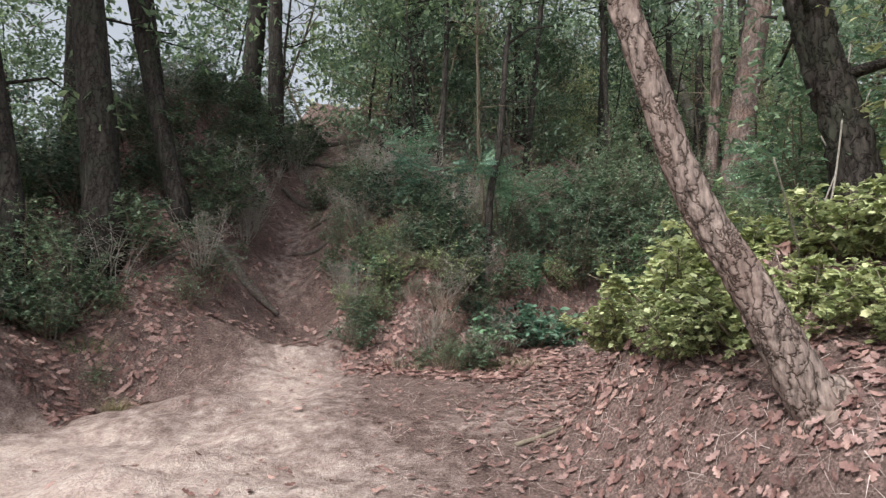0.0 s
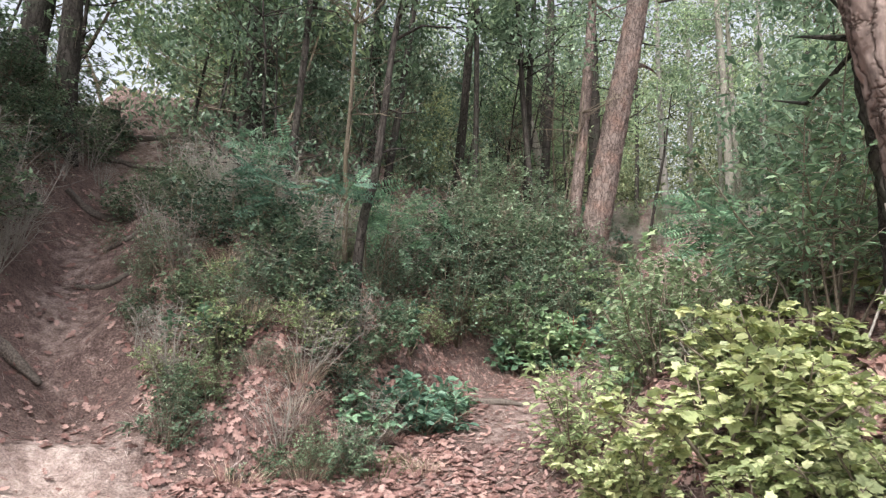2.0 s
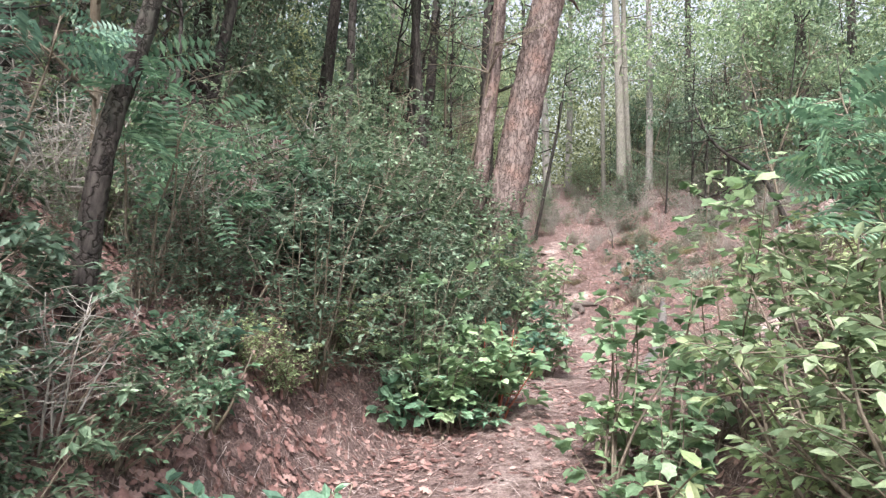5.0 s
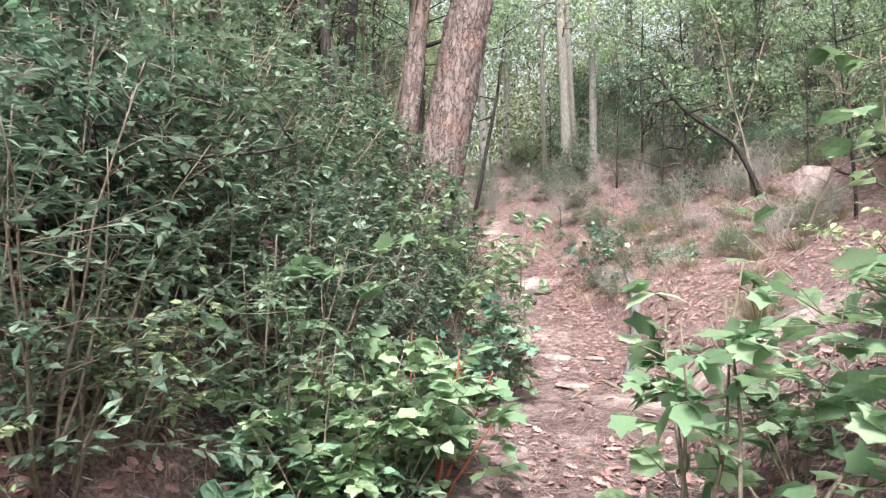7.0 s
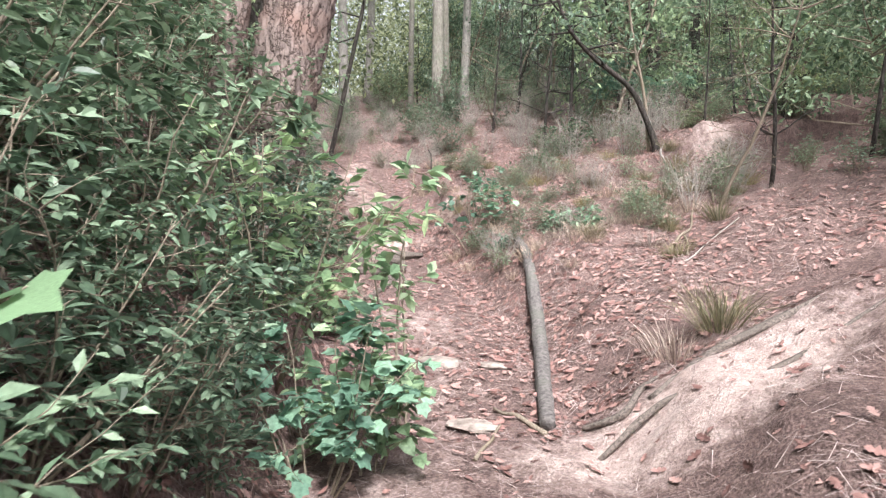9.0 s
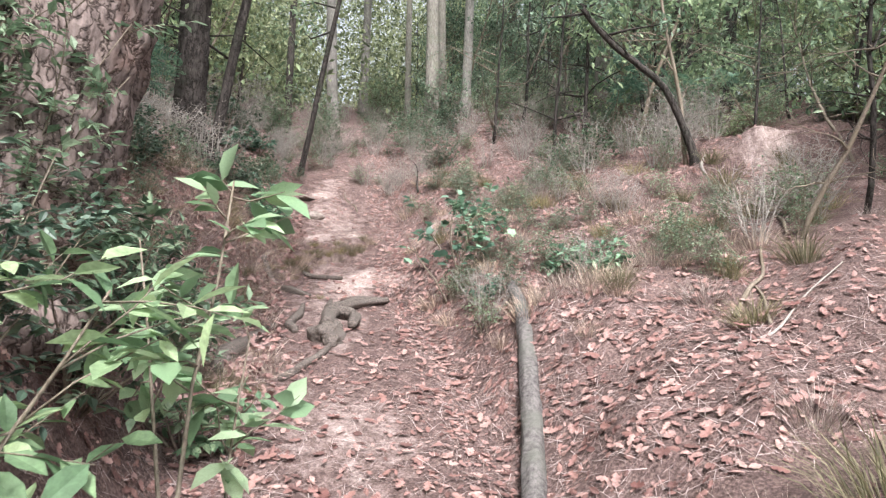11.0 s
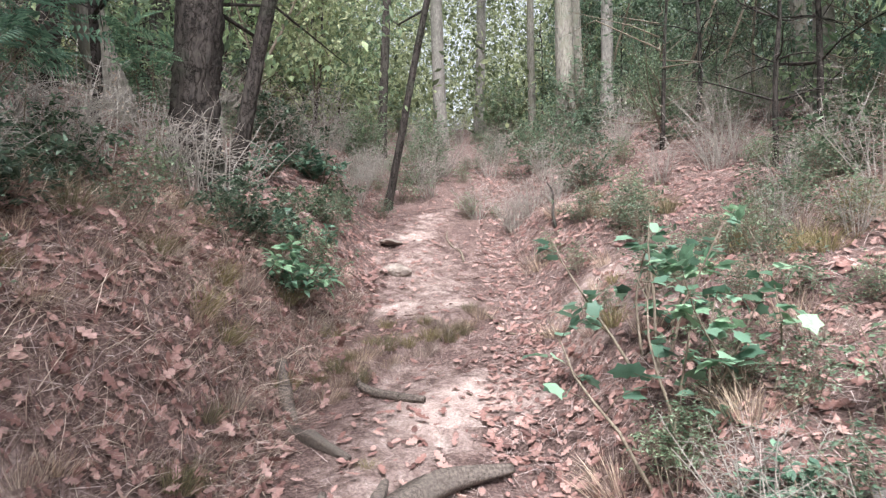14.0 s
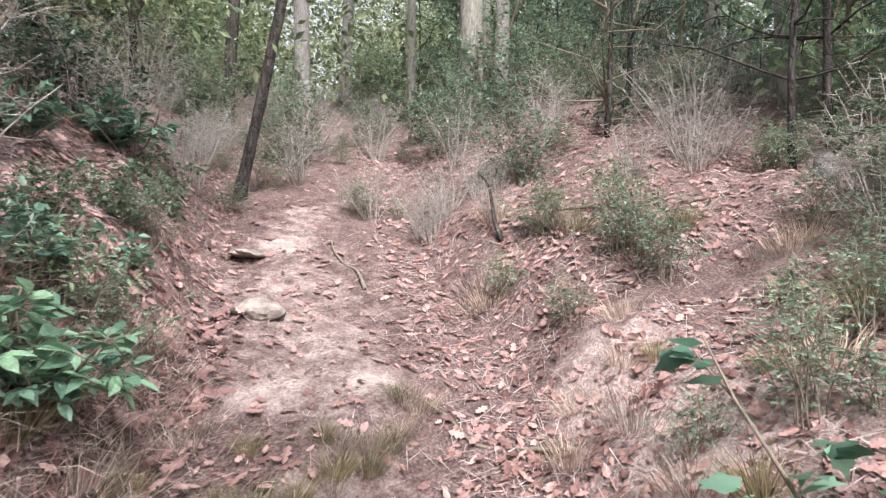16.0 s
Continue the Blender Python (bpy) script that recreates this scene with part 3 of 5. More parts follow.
# sapling on the knoll
sx, sy = 0.18, 9.0
tree("sapling", [(sx, sy, gz(sx, sy)), (0.2, 9.00, 2.85), (0.24, 9.0, 3.23), (0.34, 9.02, 3.7), (0.41, 9.03, 4.5), (0.5, 9.05, 5.4), (0.75, 9.1, 6.6)],
     (0.062, 0.052, 0.05, 0.04, 0.035, 0.02), DARK_BARK, "slender dark sapling with a kinked stem", 8, seg=16, steps=10, deep=0.14, cells=1.4,
     crown_at=0.75, clumps=10, per=45, size=0.1, leaf_mat=MID_LEAF, reach=0.9, limbs=2)
# twin pines on the left bank
px, py = 5.35, 13.75
tree("big_pine", [(px, py, gz(px, py)), (5.48, 13.65, 3.6), (5.7, 13.5, 5.0), (5.9, 13.36, 6.4), (6.15, 13.2, 8.0), (6.7, 12.8, 12.0)],
     (0.34, 0.29, 0.265, 0.25, 0.23, 0.14), RED_BARK, "large reddish pine leaning out of the bank", 11, seg=64, steps=20, deep=0.14, cells=3.0,
     crown_at=0.85, clumps=30, per=260, size=0.16, leaf_mat=PINE_NEEDLE, leaf="needle", reach=2.6, limbs=2)
tree("slim_pine", [(4.98, 13.75, gz(4.98, 13.75)), (5.08, 13.7, 3.6), (5.22, 13.65, 5.0), (5.34, 13.62, 6.4), (5.45, 13.6, 8.0), (5.6, 13.5, 11.0)],
     (0.15, 0.125, 0.115, 0.11, 0.1, 0.06), RED_BARK, "slim pine with flaking orange bark beside a larger one", 12, seg=36, steps=16, deep=0.16,
     cells=2.2, crown_at=0.85, clumps=18, per=220, size=0.15, leaf_mat=PINE_NEEDLE, leaf="needle", reach=1.8)
# dark trees beyond the clearing: x, y, height, lean, radius
for n, (x, y, h, lx, r) in enumerate(((-4.02, 7.23, 9, -1.6, 0.21), (-3.47, 7.88, 8, -1.7, 0.12), (-4.42, 6.58, 8, -2.2, 0.13), (-4.12, 8.68, 8, -0.9, 0.1),
                                      (-4.02, 11.98, 9, 0.1, 0.19), (-3.37, 11.68, 9, 0.0, 0.15), (-5.32, 8.78, 9, -0.8, 0.16), (-6.42, 6.28, 9, -0.5, 0.14))):
    tree("dark_tree", up_from(x, y, h, lx, 0.2, 0.15 * (-1) ** n), (r, r * 0.85, r * 0.75, r * 0.6, r * 0.35), DARK_BARK,
         "dark hillside tree with a leaning bare trunk", 20 + n, seg=18, steps=7, deep=0.12, crown_at=0.28, clumps=18, per=70, size=0.13,
         reach=1.7, limbs=2, leaf_mat=FRESH_LEAF if n % 2 else CANOPY_LEAF, group="dark trees beyond the clearing")
# unseen trees added left of the clearing; their crowns shade hill and knoll
for n, (x, y) in enumerate(((-7.6, 3.0), (-7.9, 4.8), (-6.0, 4.8), (-4.9, 4.4))):
    tree("dark_tree", up_from(x, y, 10, 0.3, 0.2, 0.1), (0.2, 0.17, 0.15, 0.12, 0.06), DARK_BARK, "unseen dark tree with a thin crown, added to shade the hill", 33 + n, seg=16, steps=6,
         crown_at=0.62, clumps=26, per=80, size=0.15, reach=2.2, limbs=2, leaf_mat=CANOPY_LEAF, group="dark trees beyond the clearing")
for n, (x, y, h, lx, r) in enumerate(((-1.17, 12.48, 8, -0.2, 0.1), (-0.87, 13.28, 9, 0.1, 0.24), (-0.54, 11.08, 7, 0.15, 0.06), (-0.02, 14.18, 9, 0.2, 0.1),
                                      (1.18, 12.88, 8, 0.6, 0.07), (4.5, 13.9, 8, -0.6, 0.07), (2.9, 13.2, 8, -0.3, 0.06), (1.48, 15.78, 9, 0.2, 0.14),
                                      (3.4, 16.0, 9, 0.3, 0.12), (5.4, 16.5, 9, 0.3, 0.1))):
    tree("hill_tree", up_from(x, y, h, lx, 0.1, 0.12 * (-1) ** n), (r, r * 0.85, r * 0.75, r * 0.6, r * 0.35), DARK_BARK,
         "thin dark tree on the hillside above the trail", 40 + n, seg=14, steps=6, deep=0.1, crown_at=0.45, clumps=30, per=85, size=0.15,
         reach=1.7, limbs=2, leaf_mat=MID_LEAF if n % 2 else CANOPY_LEAF, group="trees on the hill")
# trees deeper in the wood: x, y, height, lean, radius, bark
WOOD = ((14.73, 20.5, 10, -0.5, 0.16, GREY_BARK), (15.3, 20.7, 10, -0.3, 0.11, GREY_BARK), (17.8, 22.3, 10, 0, 0.14, PALE_BARK), (8.1, 20.3, 8, -2.2, 0.17, GREY_BARK),
        (15.9, 17.0, 10, 0, 0.14, GREY_BARK), (16.1, 15.4, 10, 0.1, 0.17, DARK_BARK),
        (18.2, 15.4, 10, 0.4, 0.14, DARK_BARK), (20.4, 15.3, 10, 0.3, 0.18, DARK_BARK), (13.0, 23.6, 10, 0, 0.09, DARK_BARK), (15.5, 25.2, 11, -0.3, 0.16, PALE_BARK),
        (18.4, 27.5, 11, 0, 0.15, PALE_BARK), (17.7, 24.5, 10, 0.1, 0.1, GREY_BARK), (7.3, 19.8, 8, 0.3, 0.15, DARK_BARK), (9.0, 23.5, 10, 0.4, 0.14, DARK_BARK),
        (10.8, 24.8, 10, 0, 0.13, DARK_BARK), (19.5, 19.0, 10, 0, 0.15, GREY_BARK), (14.0, 29.0, 11, 0.3, 0.16, GREY_BARK), (22.0, 24.0, 11, 0.2, 0.17, DARK_BARK))
for n, (x, y, h, lx, r, bark) in enumerate(WOOD):
    if r:
        tree("woodland_tree", up_from(x, y, h, lx, 0.1, 0.1 * (-1) ** n), (r, r * 0.9, r * 0.8, r * 0.65, r * 0.4), bark,
             "tall straight woodland tree with a bare lower trunk" if abs(lx) < 1 else "grey woodland tree leaning far over", 60 + n, seg=16, steps=6, deep=0.1,
             crown_at=0.4, clumps=24, per=80, size=0.16, reach=2.4, limbs=1, leaf_mat=CANOPY_LEAF, group="trees of the wood")
# the tree on the left bank with its second stem, and the leaning sapling by the trail
tx, ty = 8.45, 18.75
tree("bank_tree", [(tx, ty, gz(tx, ty)), (8.42, 18.7, 5.3), (8.4, 18.6, 6.2), (8.35, 18.5, 7.6), (8.3, 18.5, 11)], (0.26, 0.2, 0.19, 0.18, 0.1), DARK_BARK,
     "stout dark tree rooted in the bank above the trail", 90, seg=36, steps=14, deep=0.18, cells=2.0, crown_at=0.5, clumps=20, per=60, size=0.13, reach=2.2, limbs=2)
tree("bank_tree", [(8.78, 18.75, gz(8.78, 18.75)), (8.82, 18.6, 5.3), (8.95, 18.5, 6.3), (9.2, 18.5, 7.6), (9.5, 18.5, 9.5)], (0.085, 0.07, 0.065, 0.06, 0.03), DARK_BARK,
     "slim dark tree growing beside a stout one", 91, seg=16, steps=9, deep=0.12, crown_at=0.6, clumps=10, per=50, size=0.12, reach=1.3, limbs=2)
tree("leaning_sapling", [(11.3, 20.4, gz(11.3, 20.4)), (11.36, 20.2, 5.8), (11.45, 20.0, 6.9), (11.6, 19.8, 8.2), (11.8, 19.7, 10)], (0.055, 0.05, 0.046, 0.04, 0.02),
     DARK_BARK, "slender sapling leaning over the trail", 92, seg=14, steps=8, deep=0.1, crown_at=0.6, clumps=10, per=50, size=0.12, reach=1.2)
# the bent snag on the right bank, with its pale dead stem
tree("bent_snag", [(12.54, 13.68, gz(12.54, 13.68)), (12.45, 13.8, 5.1), (12.28, 13.98, 5.6), (12.05, 14.25, 5.92), (11.85, 14.46, 6.14), (11.5, 14.71, 6.58), (11.3, 14.9, 7.3)],
     (0.06, 0.048, 0.043, 0.04, 0.036, 0.032, 0.016), DARK_BARK, "bent dark stem arching from the bank", 95, seg=14, steps=8, deep=0.1, crown_at=0.7, clumps=8, per=50,
     size=0.1, reach=1.0, limbs=2, leaf_mat=MID_LEAF)
tree("dead_stem", [(12.35, 13.5, gz(12.35, 13.5)), (12.44, 13.47, 4.4), (12.4, 13.56, 4.62), (12.62, 13.6, 4.8)], (0.025, 0.022, 0.018, 0.01), DEAD_TWIG,
     "short pale dead stem with a bend", 96, seg=8, steps=5, deep=0.05)


# understory: young leafy trees that fill the wood between the trunks
def young_tree(place, height, reach, clumps, per, size, mat, seed, label, leaf="small", low=0.12):
    rng = np.random.RandomState(seed)
    root = thing("young_tree", place, label, "tree", "young trees of the wood")
    stem, wood, green = Geo(), Geo(), Geo()
    stem.tube(curve_pts((0, 0, -0.1), (0.05, 0, 1), height, 7, 0.05, rng), np.linspace(0.035, 0.006, 8), 7)
    crown(green, height, reach, clumps, per, size, rng, leaf, low, wood, 0.012)
    part("trunk", stem, DARK_BARK, root)
    tagged(part("branchwork", wood, TWIG, root), kind="stuff")
    tagged(part("crown", green, mat, root, smooth_faces=False), kind="stuff")
    return root


def blocked(x, y, clear):
    """Whether a place is on a trail, in the clearing or near the walked line."""
    xa, ya = np.array([x]), np.array([y])
    if abs(along(TRAIL, xa, ya)[2][0]) < clear or abs(along(SIDE, xa, ya)[2][0]) < 0.9:
        return True
    return y < 7.2 and abs(x) < 5.5 and not (x > 2.6 and y > 3.2)


YOUNG = [young_tree(on_ground(-4.82, 12.78), 4.5, 1.5, 40, 80, 0.12, MID_LEAF, 1, "young broadleaf tree with dull green leaves"),
         young_tree(on_ground(-2.02, 13.88), 5.2, 1.7, 44, 80, 0.13, CANOPY_LEAF, 2, "young broadleaf tree with light green leaves"),
         young_tree(on_ground(0.58, 12.28), 3.4, 1.3, 40, 80, 0.1, DARK_LEAF, 3, "bushy young tree with dark leaves"),
         young_tree(on_ground(11.2, 22.6), 4.0, 1.5, 38, 80, 0.12, YELLOW_LEAF, 4, "young tree with pale yellow-green leaves"),
         young_tree(on_ground(14.2, 18.3), 3.8, 1.5, 34, 160, 0.15, PINE_NEEDLE, 5, "young conifer with dark needles", "needle")]
young_tree(on_ground(3.95, 6.6), 3.1, 0.95, 60, 110, 0.07, MID_LEAF, 6, "dense young evergreen tree with fine olive foliage", low=0.15)
rng = random.Random(12)
placed = 0
while placed < 150:
    x, y = rng.uniform(-9, 27), rng.uniform(6, 34)
    _, _, off = along(TRAIL, np.array([x]), np.array([y]))
    if blocked(x, y, 2.6) or (y < 20 and 0 < -off[0] < 4.2 and x > 3) or (13 < y < 22 and 0 < off[0] < 4.5):
        continue
    near_slope = (y < 11 and x < 2.5 and rng.random() < 0.55) or (x < -3 and rng.random() < 0.8)
    if near_slope:
        continue
    kind = rng.choices(range(5), (5, 4, 5, 2, 1.5))[0]
    copy_thing(YOUNG[kind], on_ground(x, y, rng.uniform(0, 360), rng.uniform(0.6, 1.25), 0.05))
    placed += 1


# the far wood: masses of leaves behind the trunks, from the ground up
frng = np.random.RandomState(31)
far_green = Geo()
count = 9500
fx, fy = frng.uniform(-30, 55, count), frng.uniform(5, 62, count)
off = along(TRAIL, fx, fy)[2]
keep = (np.abs(off) > np.where(fy > 27, 1.0, np.where(off > 0, 6.5, 8.5))) & ~((fx < -3.5) & (frng.uniform(0, 1, count) < 0.8)) & (np.hypot(fx, fy - 3) > 11)
fx, fy = fx[keep], fy[keep]
fz = ground_height(fx, fy) + 8.5 * frng.uniform(0, 1, len(fx)) ** 1.5 + 0.2
ax, ay = frng.uniform(13, 36, 1500), frng.uniform(25, 52, 1500)
fx, fy = np.r_[fx, ax], np.r_[fy, ay]
fz = np.r_[fz, ground_height(ax, ay) + 10 * frng.uniform(0, 1, 1500) ** 1.2]
per = 42
at = np.repeat(np.stack([fx, fy, fz], -1), per, 0) + frng.normal(0, 1, (len(fx) * per, 3)) * np.array((0.75, 0.75, 0.5))
leaves(far_green, "small", at, frng.normal(0, 1, at.shape), frng.normal(0, 0.6, at.shape) + np.array((0, 0, 1.0)), frng.uniform(0.12, 0.27, len(at)))
tagged(new("far_woods", far_green.data("far_woods", FAR_LEAF, False)), "dense green leaves of the wood beyond the trees", "foliage", kind="stuff")

# ---- shrubs ----
small_bush = shrub(on_ground(-0.37, 8.28), 0.95, 0.6, 12, 14, 10, "small", 0.07, DARK_LEAF, 1, "low dark evergreen bush on the slope", group="dark bushes", stem_r=0.007, bare=0.1)
spread(small_bush, [(-0.77, 8.53, 1.0), (-0.02, 8.43, 0.8), (-0.52, 8.98, 1.0), (-0.27, 8.03, 0.65), (0.33, 8.58, 0.7), (-1.02, 9.18, 0.9),
                    (4.1, 12.6, 1.6), (1.4, 11.0, 1.6), (9.1, 18.5, 0.45), (9.7, 18.9, 0.5), (10.2, 19.5, 0.6), (5.6, 13.6, 1.2), (6.2, 14.6, 0.9),
                    (-3.62, 7.28, 0.9), (-3.82, 8.48, 1.1), (-3.32, 9.08, 0.8), (-4.62, 7.68, 1.2), (-4.82, 6.18, 1.0), (-3.42, 10.48, 1.0), (-4.12, 9.68, 1.0),
                    (6.9, 16.6, 0.8), (7.4, 17.5, 0.8), (9.9, 20.6, 1.0)])
near_bush = shrub(on_ground(2.3, 10.75), 1.1, 0.62, 14, 15, 10, "oval", 0.058, DARK_LEAF, 51, "dense dark evergreen bush on the bank above the trail", "evergreen_bush", group="evergreen bushes on the bank",
                  stem_r=0.007, bare=0.15)
spread(near_bush, [(1.75, 10.65, 1.1), (2.75, 10.98, 1.05), (3.2, 11.22, 1.05), (3.0, 11.8, 1.4), (3.7, 11.8, 1.2), (2.2, 11.6, 1.5), (3.95, 11.55, 0.85), (4.9, 12.75, 1.0), (4.4, 12.1, 1.0), (3.6, 11.4, 0.9)])
tall_bush = shrub(on_ground(1.63, 10.03), 1.75, 0.75, 15, 18, 11, "small", 0.068, MID_LEAF, 2, "tall green bush with fine dense leaves", "tall_bush", group="tall bushes", bare=0.08, stem_r=0.008)
spread(tall_bush, [(0.88, 10.18, 0.85), (2.6, 10.4, 0.85), (2.1, 10.9, 1.05), (3.4, 12.4, 1.05), (2.8, 12.5, 1.2), (1.0, 10.9, 0.9), (4.0, 13.4, 1.1), (5.2, 13.6, 1.0),
                   (-5.02, 9.88, 1.0), (-4.32, 10.88, 0.9), (15.0, 15.0, 0.8), (16.3, 14.2, 0.9), (15.4, 16.6, 0.5),
                   (13.1, 18.6, 0.6), (15.6, 18.2, 0.55)])
light_bush = shrub(on_ground(1.53, 6.58), 1.15, 0.6, 13, 13, 8, "oval", 0.07, LIGHT_LEAF, 3, "light green leafy bush with pale new shoots", "leafy_bush", group="light bushes", bare=0.2)
spread(light_bush, [(1.9, 10.25, 0.7), (2.1, 6.45, 1.0), (2.4, 6.9, 1.0), (2.9, 7.1, 1.1), (-0.17, 8.00, 0.55), (-0.42, 7.78, 0.5), 
                    (1.3, 9.75, 0.45), (1.0, 9.5, 0.4), (3.78, 7.08, 1.2)])
yellow_bush = shrub(on_ground(1.03, 4.53), 0.64, 0.55, 15, 15, 10, "maple", 0.06, YELLOW_LEAF, 4, "sunlit yellow-green bush with lobed leaves", group="yellow-green bushes", bare=0.2)
spread(yellow_bush, [(1.53, 4.63, 1.0), (1.33, 4.03, 0.85), (2.08, 4.28, 0.95), (1.78, 5.18, 1.0), (0.83, 4.78, 0.7), (1.93, 3.48, 0.8), (2.68, 3.88, 1.2), (3.28, 4.88, 1.4), (1.0, 4.2, 0.7), (1.6, 3.9, 0.8)])
shrub(on_ground(3.0, 4.35), 2.9, 0.85, 12, 22, 10, "oval", 0.08, YELLOW_LEAF, 21, "tall straggling shrub with yellow-green leaves", "tall_shrub", "shrub", bare=0.3, twig_len=0.22)
shrub(on_ground(2.45, 5.3), 2.3, 0.75, 11, 20, 10, "oval", 0.075, FRESH_LEAF, 22, "tall straggling shrub with fresh green leaves", "tall_shrub", "shrub", bare=0.3, twig_len=0.22)
broad_low = shrub(on_ground(0.58, 8.38), 0.5, 0.42, 9, 7, 6, "oval", 0.1, TEAL_LEAF, 5, "low plant with broad dark blue-green leaves by the trail", group="broad-leaved plants", twig_len=0.4)
spread(broad_low, [(0.33, 8.13, 0.8), (0.95, 8.45, 1.25), (0.72, 8.1, 1.1), (1.12, 8.75, 0.9), (0.1, 7.8, 0.9), (9.9, 13.8, 0.9), (9.75, 13.35, 0.8), (9.3, 14.2, 0.6), (9.0, 18.2, 0.8), (9.5, 18.5, 0.6), (8.6, 18.2, 0.7), (2.9, 10.15, 0.8)])
# the broad-leaved saplings beside the trail, leaf by leaf
shrub(on_ground(2.9, 8.62), 1.5, 0.46, 6, 6, 5, "maple", 0.105, MAPLE_LEAF, 6, "broad-leaved sapling with large pale green lobed leaves", "maple_sapling", "sapling",
      single=MAPLE_SINGLE, bare=0.3, twig_len=0.2)
shrub(on_ground(3.3, 8.35), 1.4, 0.5, 5, 6, 5, "maple", 0.105, MAPLE_LEAF, 7, "leafy sapling with lobed leaves beside the trail", "maple_sapling", "sapling",
      single=MAPLE_SINGLE, bare=0.25, twig_len=0.22)
shrub(on_ground(3.3, 10.3), 1.0, 0.42, 6, 6, 5, "maple", 0.13, MAPLE_LEAF, 28, "maple sapling with red stems and lobed leaves", "maple_sapling", "sapling",
      stem_mat=RED_TWIG, single=MAPLE_SINGLE, bare=0.3, twig_len=0.25)
shrub(on_ground(2.55, 10.5), 1.4, 0.5, 6, 6, 5, "maple", 0.12, MAPLE_LEAF, 8, "maple sapling with lobed leaves above the bank", "maple_sapling", "sapling",
      single=MAPLE_SINGLE, bare=0.3, twig_len=0.25)
shrub(on_ground(9.45, 14.8), 1.3, 0.5, 5, 5, 3, "maple", 0.1, MAPLE_LEAF, 9, "broad-leaved sapling in the litter with lobed leaves", "maple_sapling", "sapling",
      single=TEAL_SINGLE, bare=0.25, twig_len=0.22)
shrub(on_ground(9.9, 15.25), 1.1, 0.45, 5, 5, 5, "maple", 0.1, MAPLE_LEAF, 10, "small broad-leaved sapling with lobed leaves", "maple_sapling", "sapling",
      single=TEAL_SINGLE, bare=0.25, twig_len=0.22)
shrub(on_ground(5.42, 11.95), 1.95, 0.25, 3, 8, 6, "oval", 0.13, FRESH_LEAF, 11, "leafy shrub with long oval leaves at the trail's edge", "leafy_shrub", "shrub",
      single=MAPLE_SINGLE, bare=0.65, twig_len=0.17)
shrub(on_ground(4.7, 12.3), 1.8, 0.55, 10, 10, 8, "oval", 0.12, FRESH_LEAF, 12, "leafy shrub with oval leaves above the trail", "leafy_shrub", "shrub", bare=0.2)
shrub(on_ground(6.35, 13.9), 0.6, 0.4, 7, 6, 6, "oval", 0.11, FRESH_LEAF, 13, "low shrub with bright green leaves", "leafy_shrub", "shrub", bare=0.2)
shrub(on_ground(2.6, 10.5), 0.5, 0.34, 7, 6, 5, "maple", 0.12, MAPLE_LEAF, 31, "low maple shoots with pale green lobed leaves", "maple_sapling", "sapling",
      single=MAPLE_SINGLE, bare=0.3, twig_len=0.28)
shrub(on_ground(3.15, 10.5), 0.4, 0.3, 7, 6, 5, "maple", 0.12, MAPLE_LEAF, 32, "low maple shoots with pale green lobed leaves", "maple_sapling", "sapling",
      single=MAPLE_SINGLE, bare=0.3, twig_len=0.28)
# leafy sprays like those of a locust tree
spray = shrub(on_ground(-0.27, 9.03), 1.75, 0.5, 4, 6, 3, "pinnate", 0.36, TEAL_LEAF, 14, "slender shrub with feathery blue-green leaves", "feathery_shrub", "shrub",
              bare=0.75, twig_len=0.3, group="feathery shrubs")
spread(spray, [(0.48, 9.68, 1.0), (1.1, 10.1, 1.05), (3.2, 6.75, 1.0), (3.5, 6.45, 0.95), (-0.8, 9.58, 0.9), (3.7, 7.2, 1.1)])
# dry twiggy brush
brush = shrub(on_ground(-0.62, 9.88), 1.3, 0.7, 12, 11, 1, "small", 0.03, DRY_GRASS, 15, "tangle of bare grey twigs", "dry_brush", "brush", stem_mat=DEAD_TWIG,
              bare=0.2, twig_len=0.4, stem_r=0.009, group="dry brush")
spread(brush, [(0.08, 10.48, 1.1), (-1.32, 9.48, 0.8), (1.1, 10.6, 1.1), (-1.52, 8.68, 0.7), (12.4, 21.2, 0.9), (13.0, 21.6, 0.8), (14.6, 19.3, 0.9), (8.95, 14.0, 0.55),
               (9.25, 14.3, 0.5), (9.5, 13.4, 0.5), (13.0, 16.0, 0.5), (12.2, 18.2, 0.45), (7.2, 17.9, 0.7), (2.18, 5.98, 0.6), (1.6, 11.4, 1.2), (13.4, 13.8, 0.6), (11.9, 12.6, 0.5)])
feathery = shrub(on_ground(-1.37, 8.23), 0.85, 0.35, 13, 9, 5, "small", 0.05, MID_LEAF, 16, "fine twiggy bush with tiny leaves", "twiggy_bush", "bush", bare=0.3,
                 stem_r=0.006, group="twiggy bushes")
spread(feathery, [(-1.12, 7.98, 0.75), (-1.57, 8.58, 0.9), (-0.87, 7.88, 0.7), (9.2, 13.95, 0.6), (8.8, 13.85, 0.55), (10.6, 14.8, 0.6), (11.2, 15.6, 0.7), (10.9, 14.2, 0.5),
                  (11.6, 16.6, 0.7), (12.3, 17.3, 0.7), (12.4, 15.5, 0.7), (11.5, 17.6, 0.5), (13.7, 15.2, 0.7), (13.9, 14.0, 0.7), (14.6, 13.4, 0.8), (12.0, 19.6, 0.6),
                  (10.7, 12.0, 0.5), (12.6, 11.6, 0.7), (13.6, 10.8, 0.8), (14.8, 12.2, 0.9)])


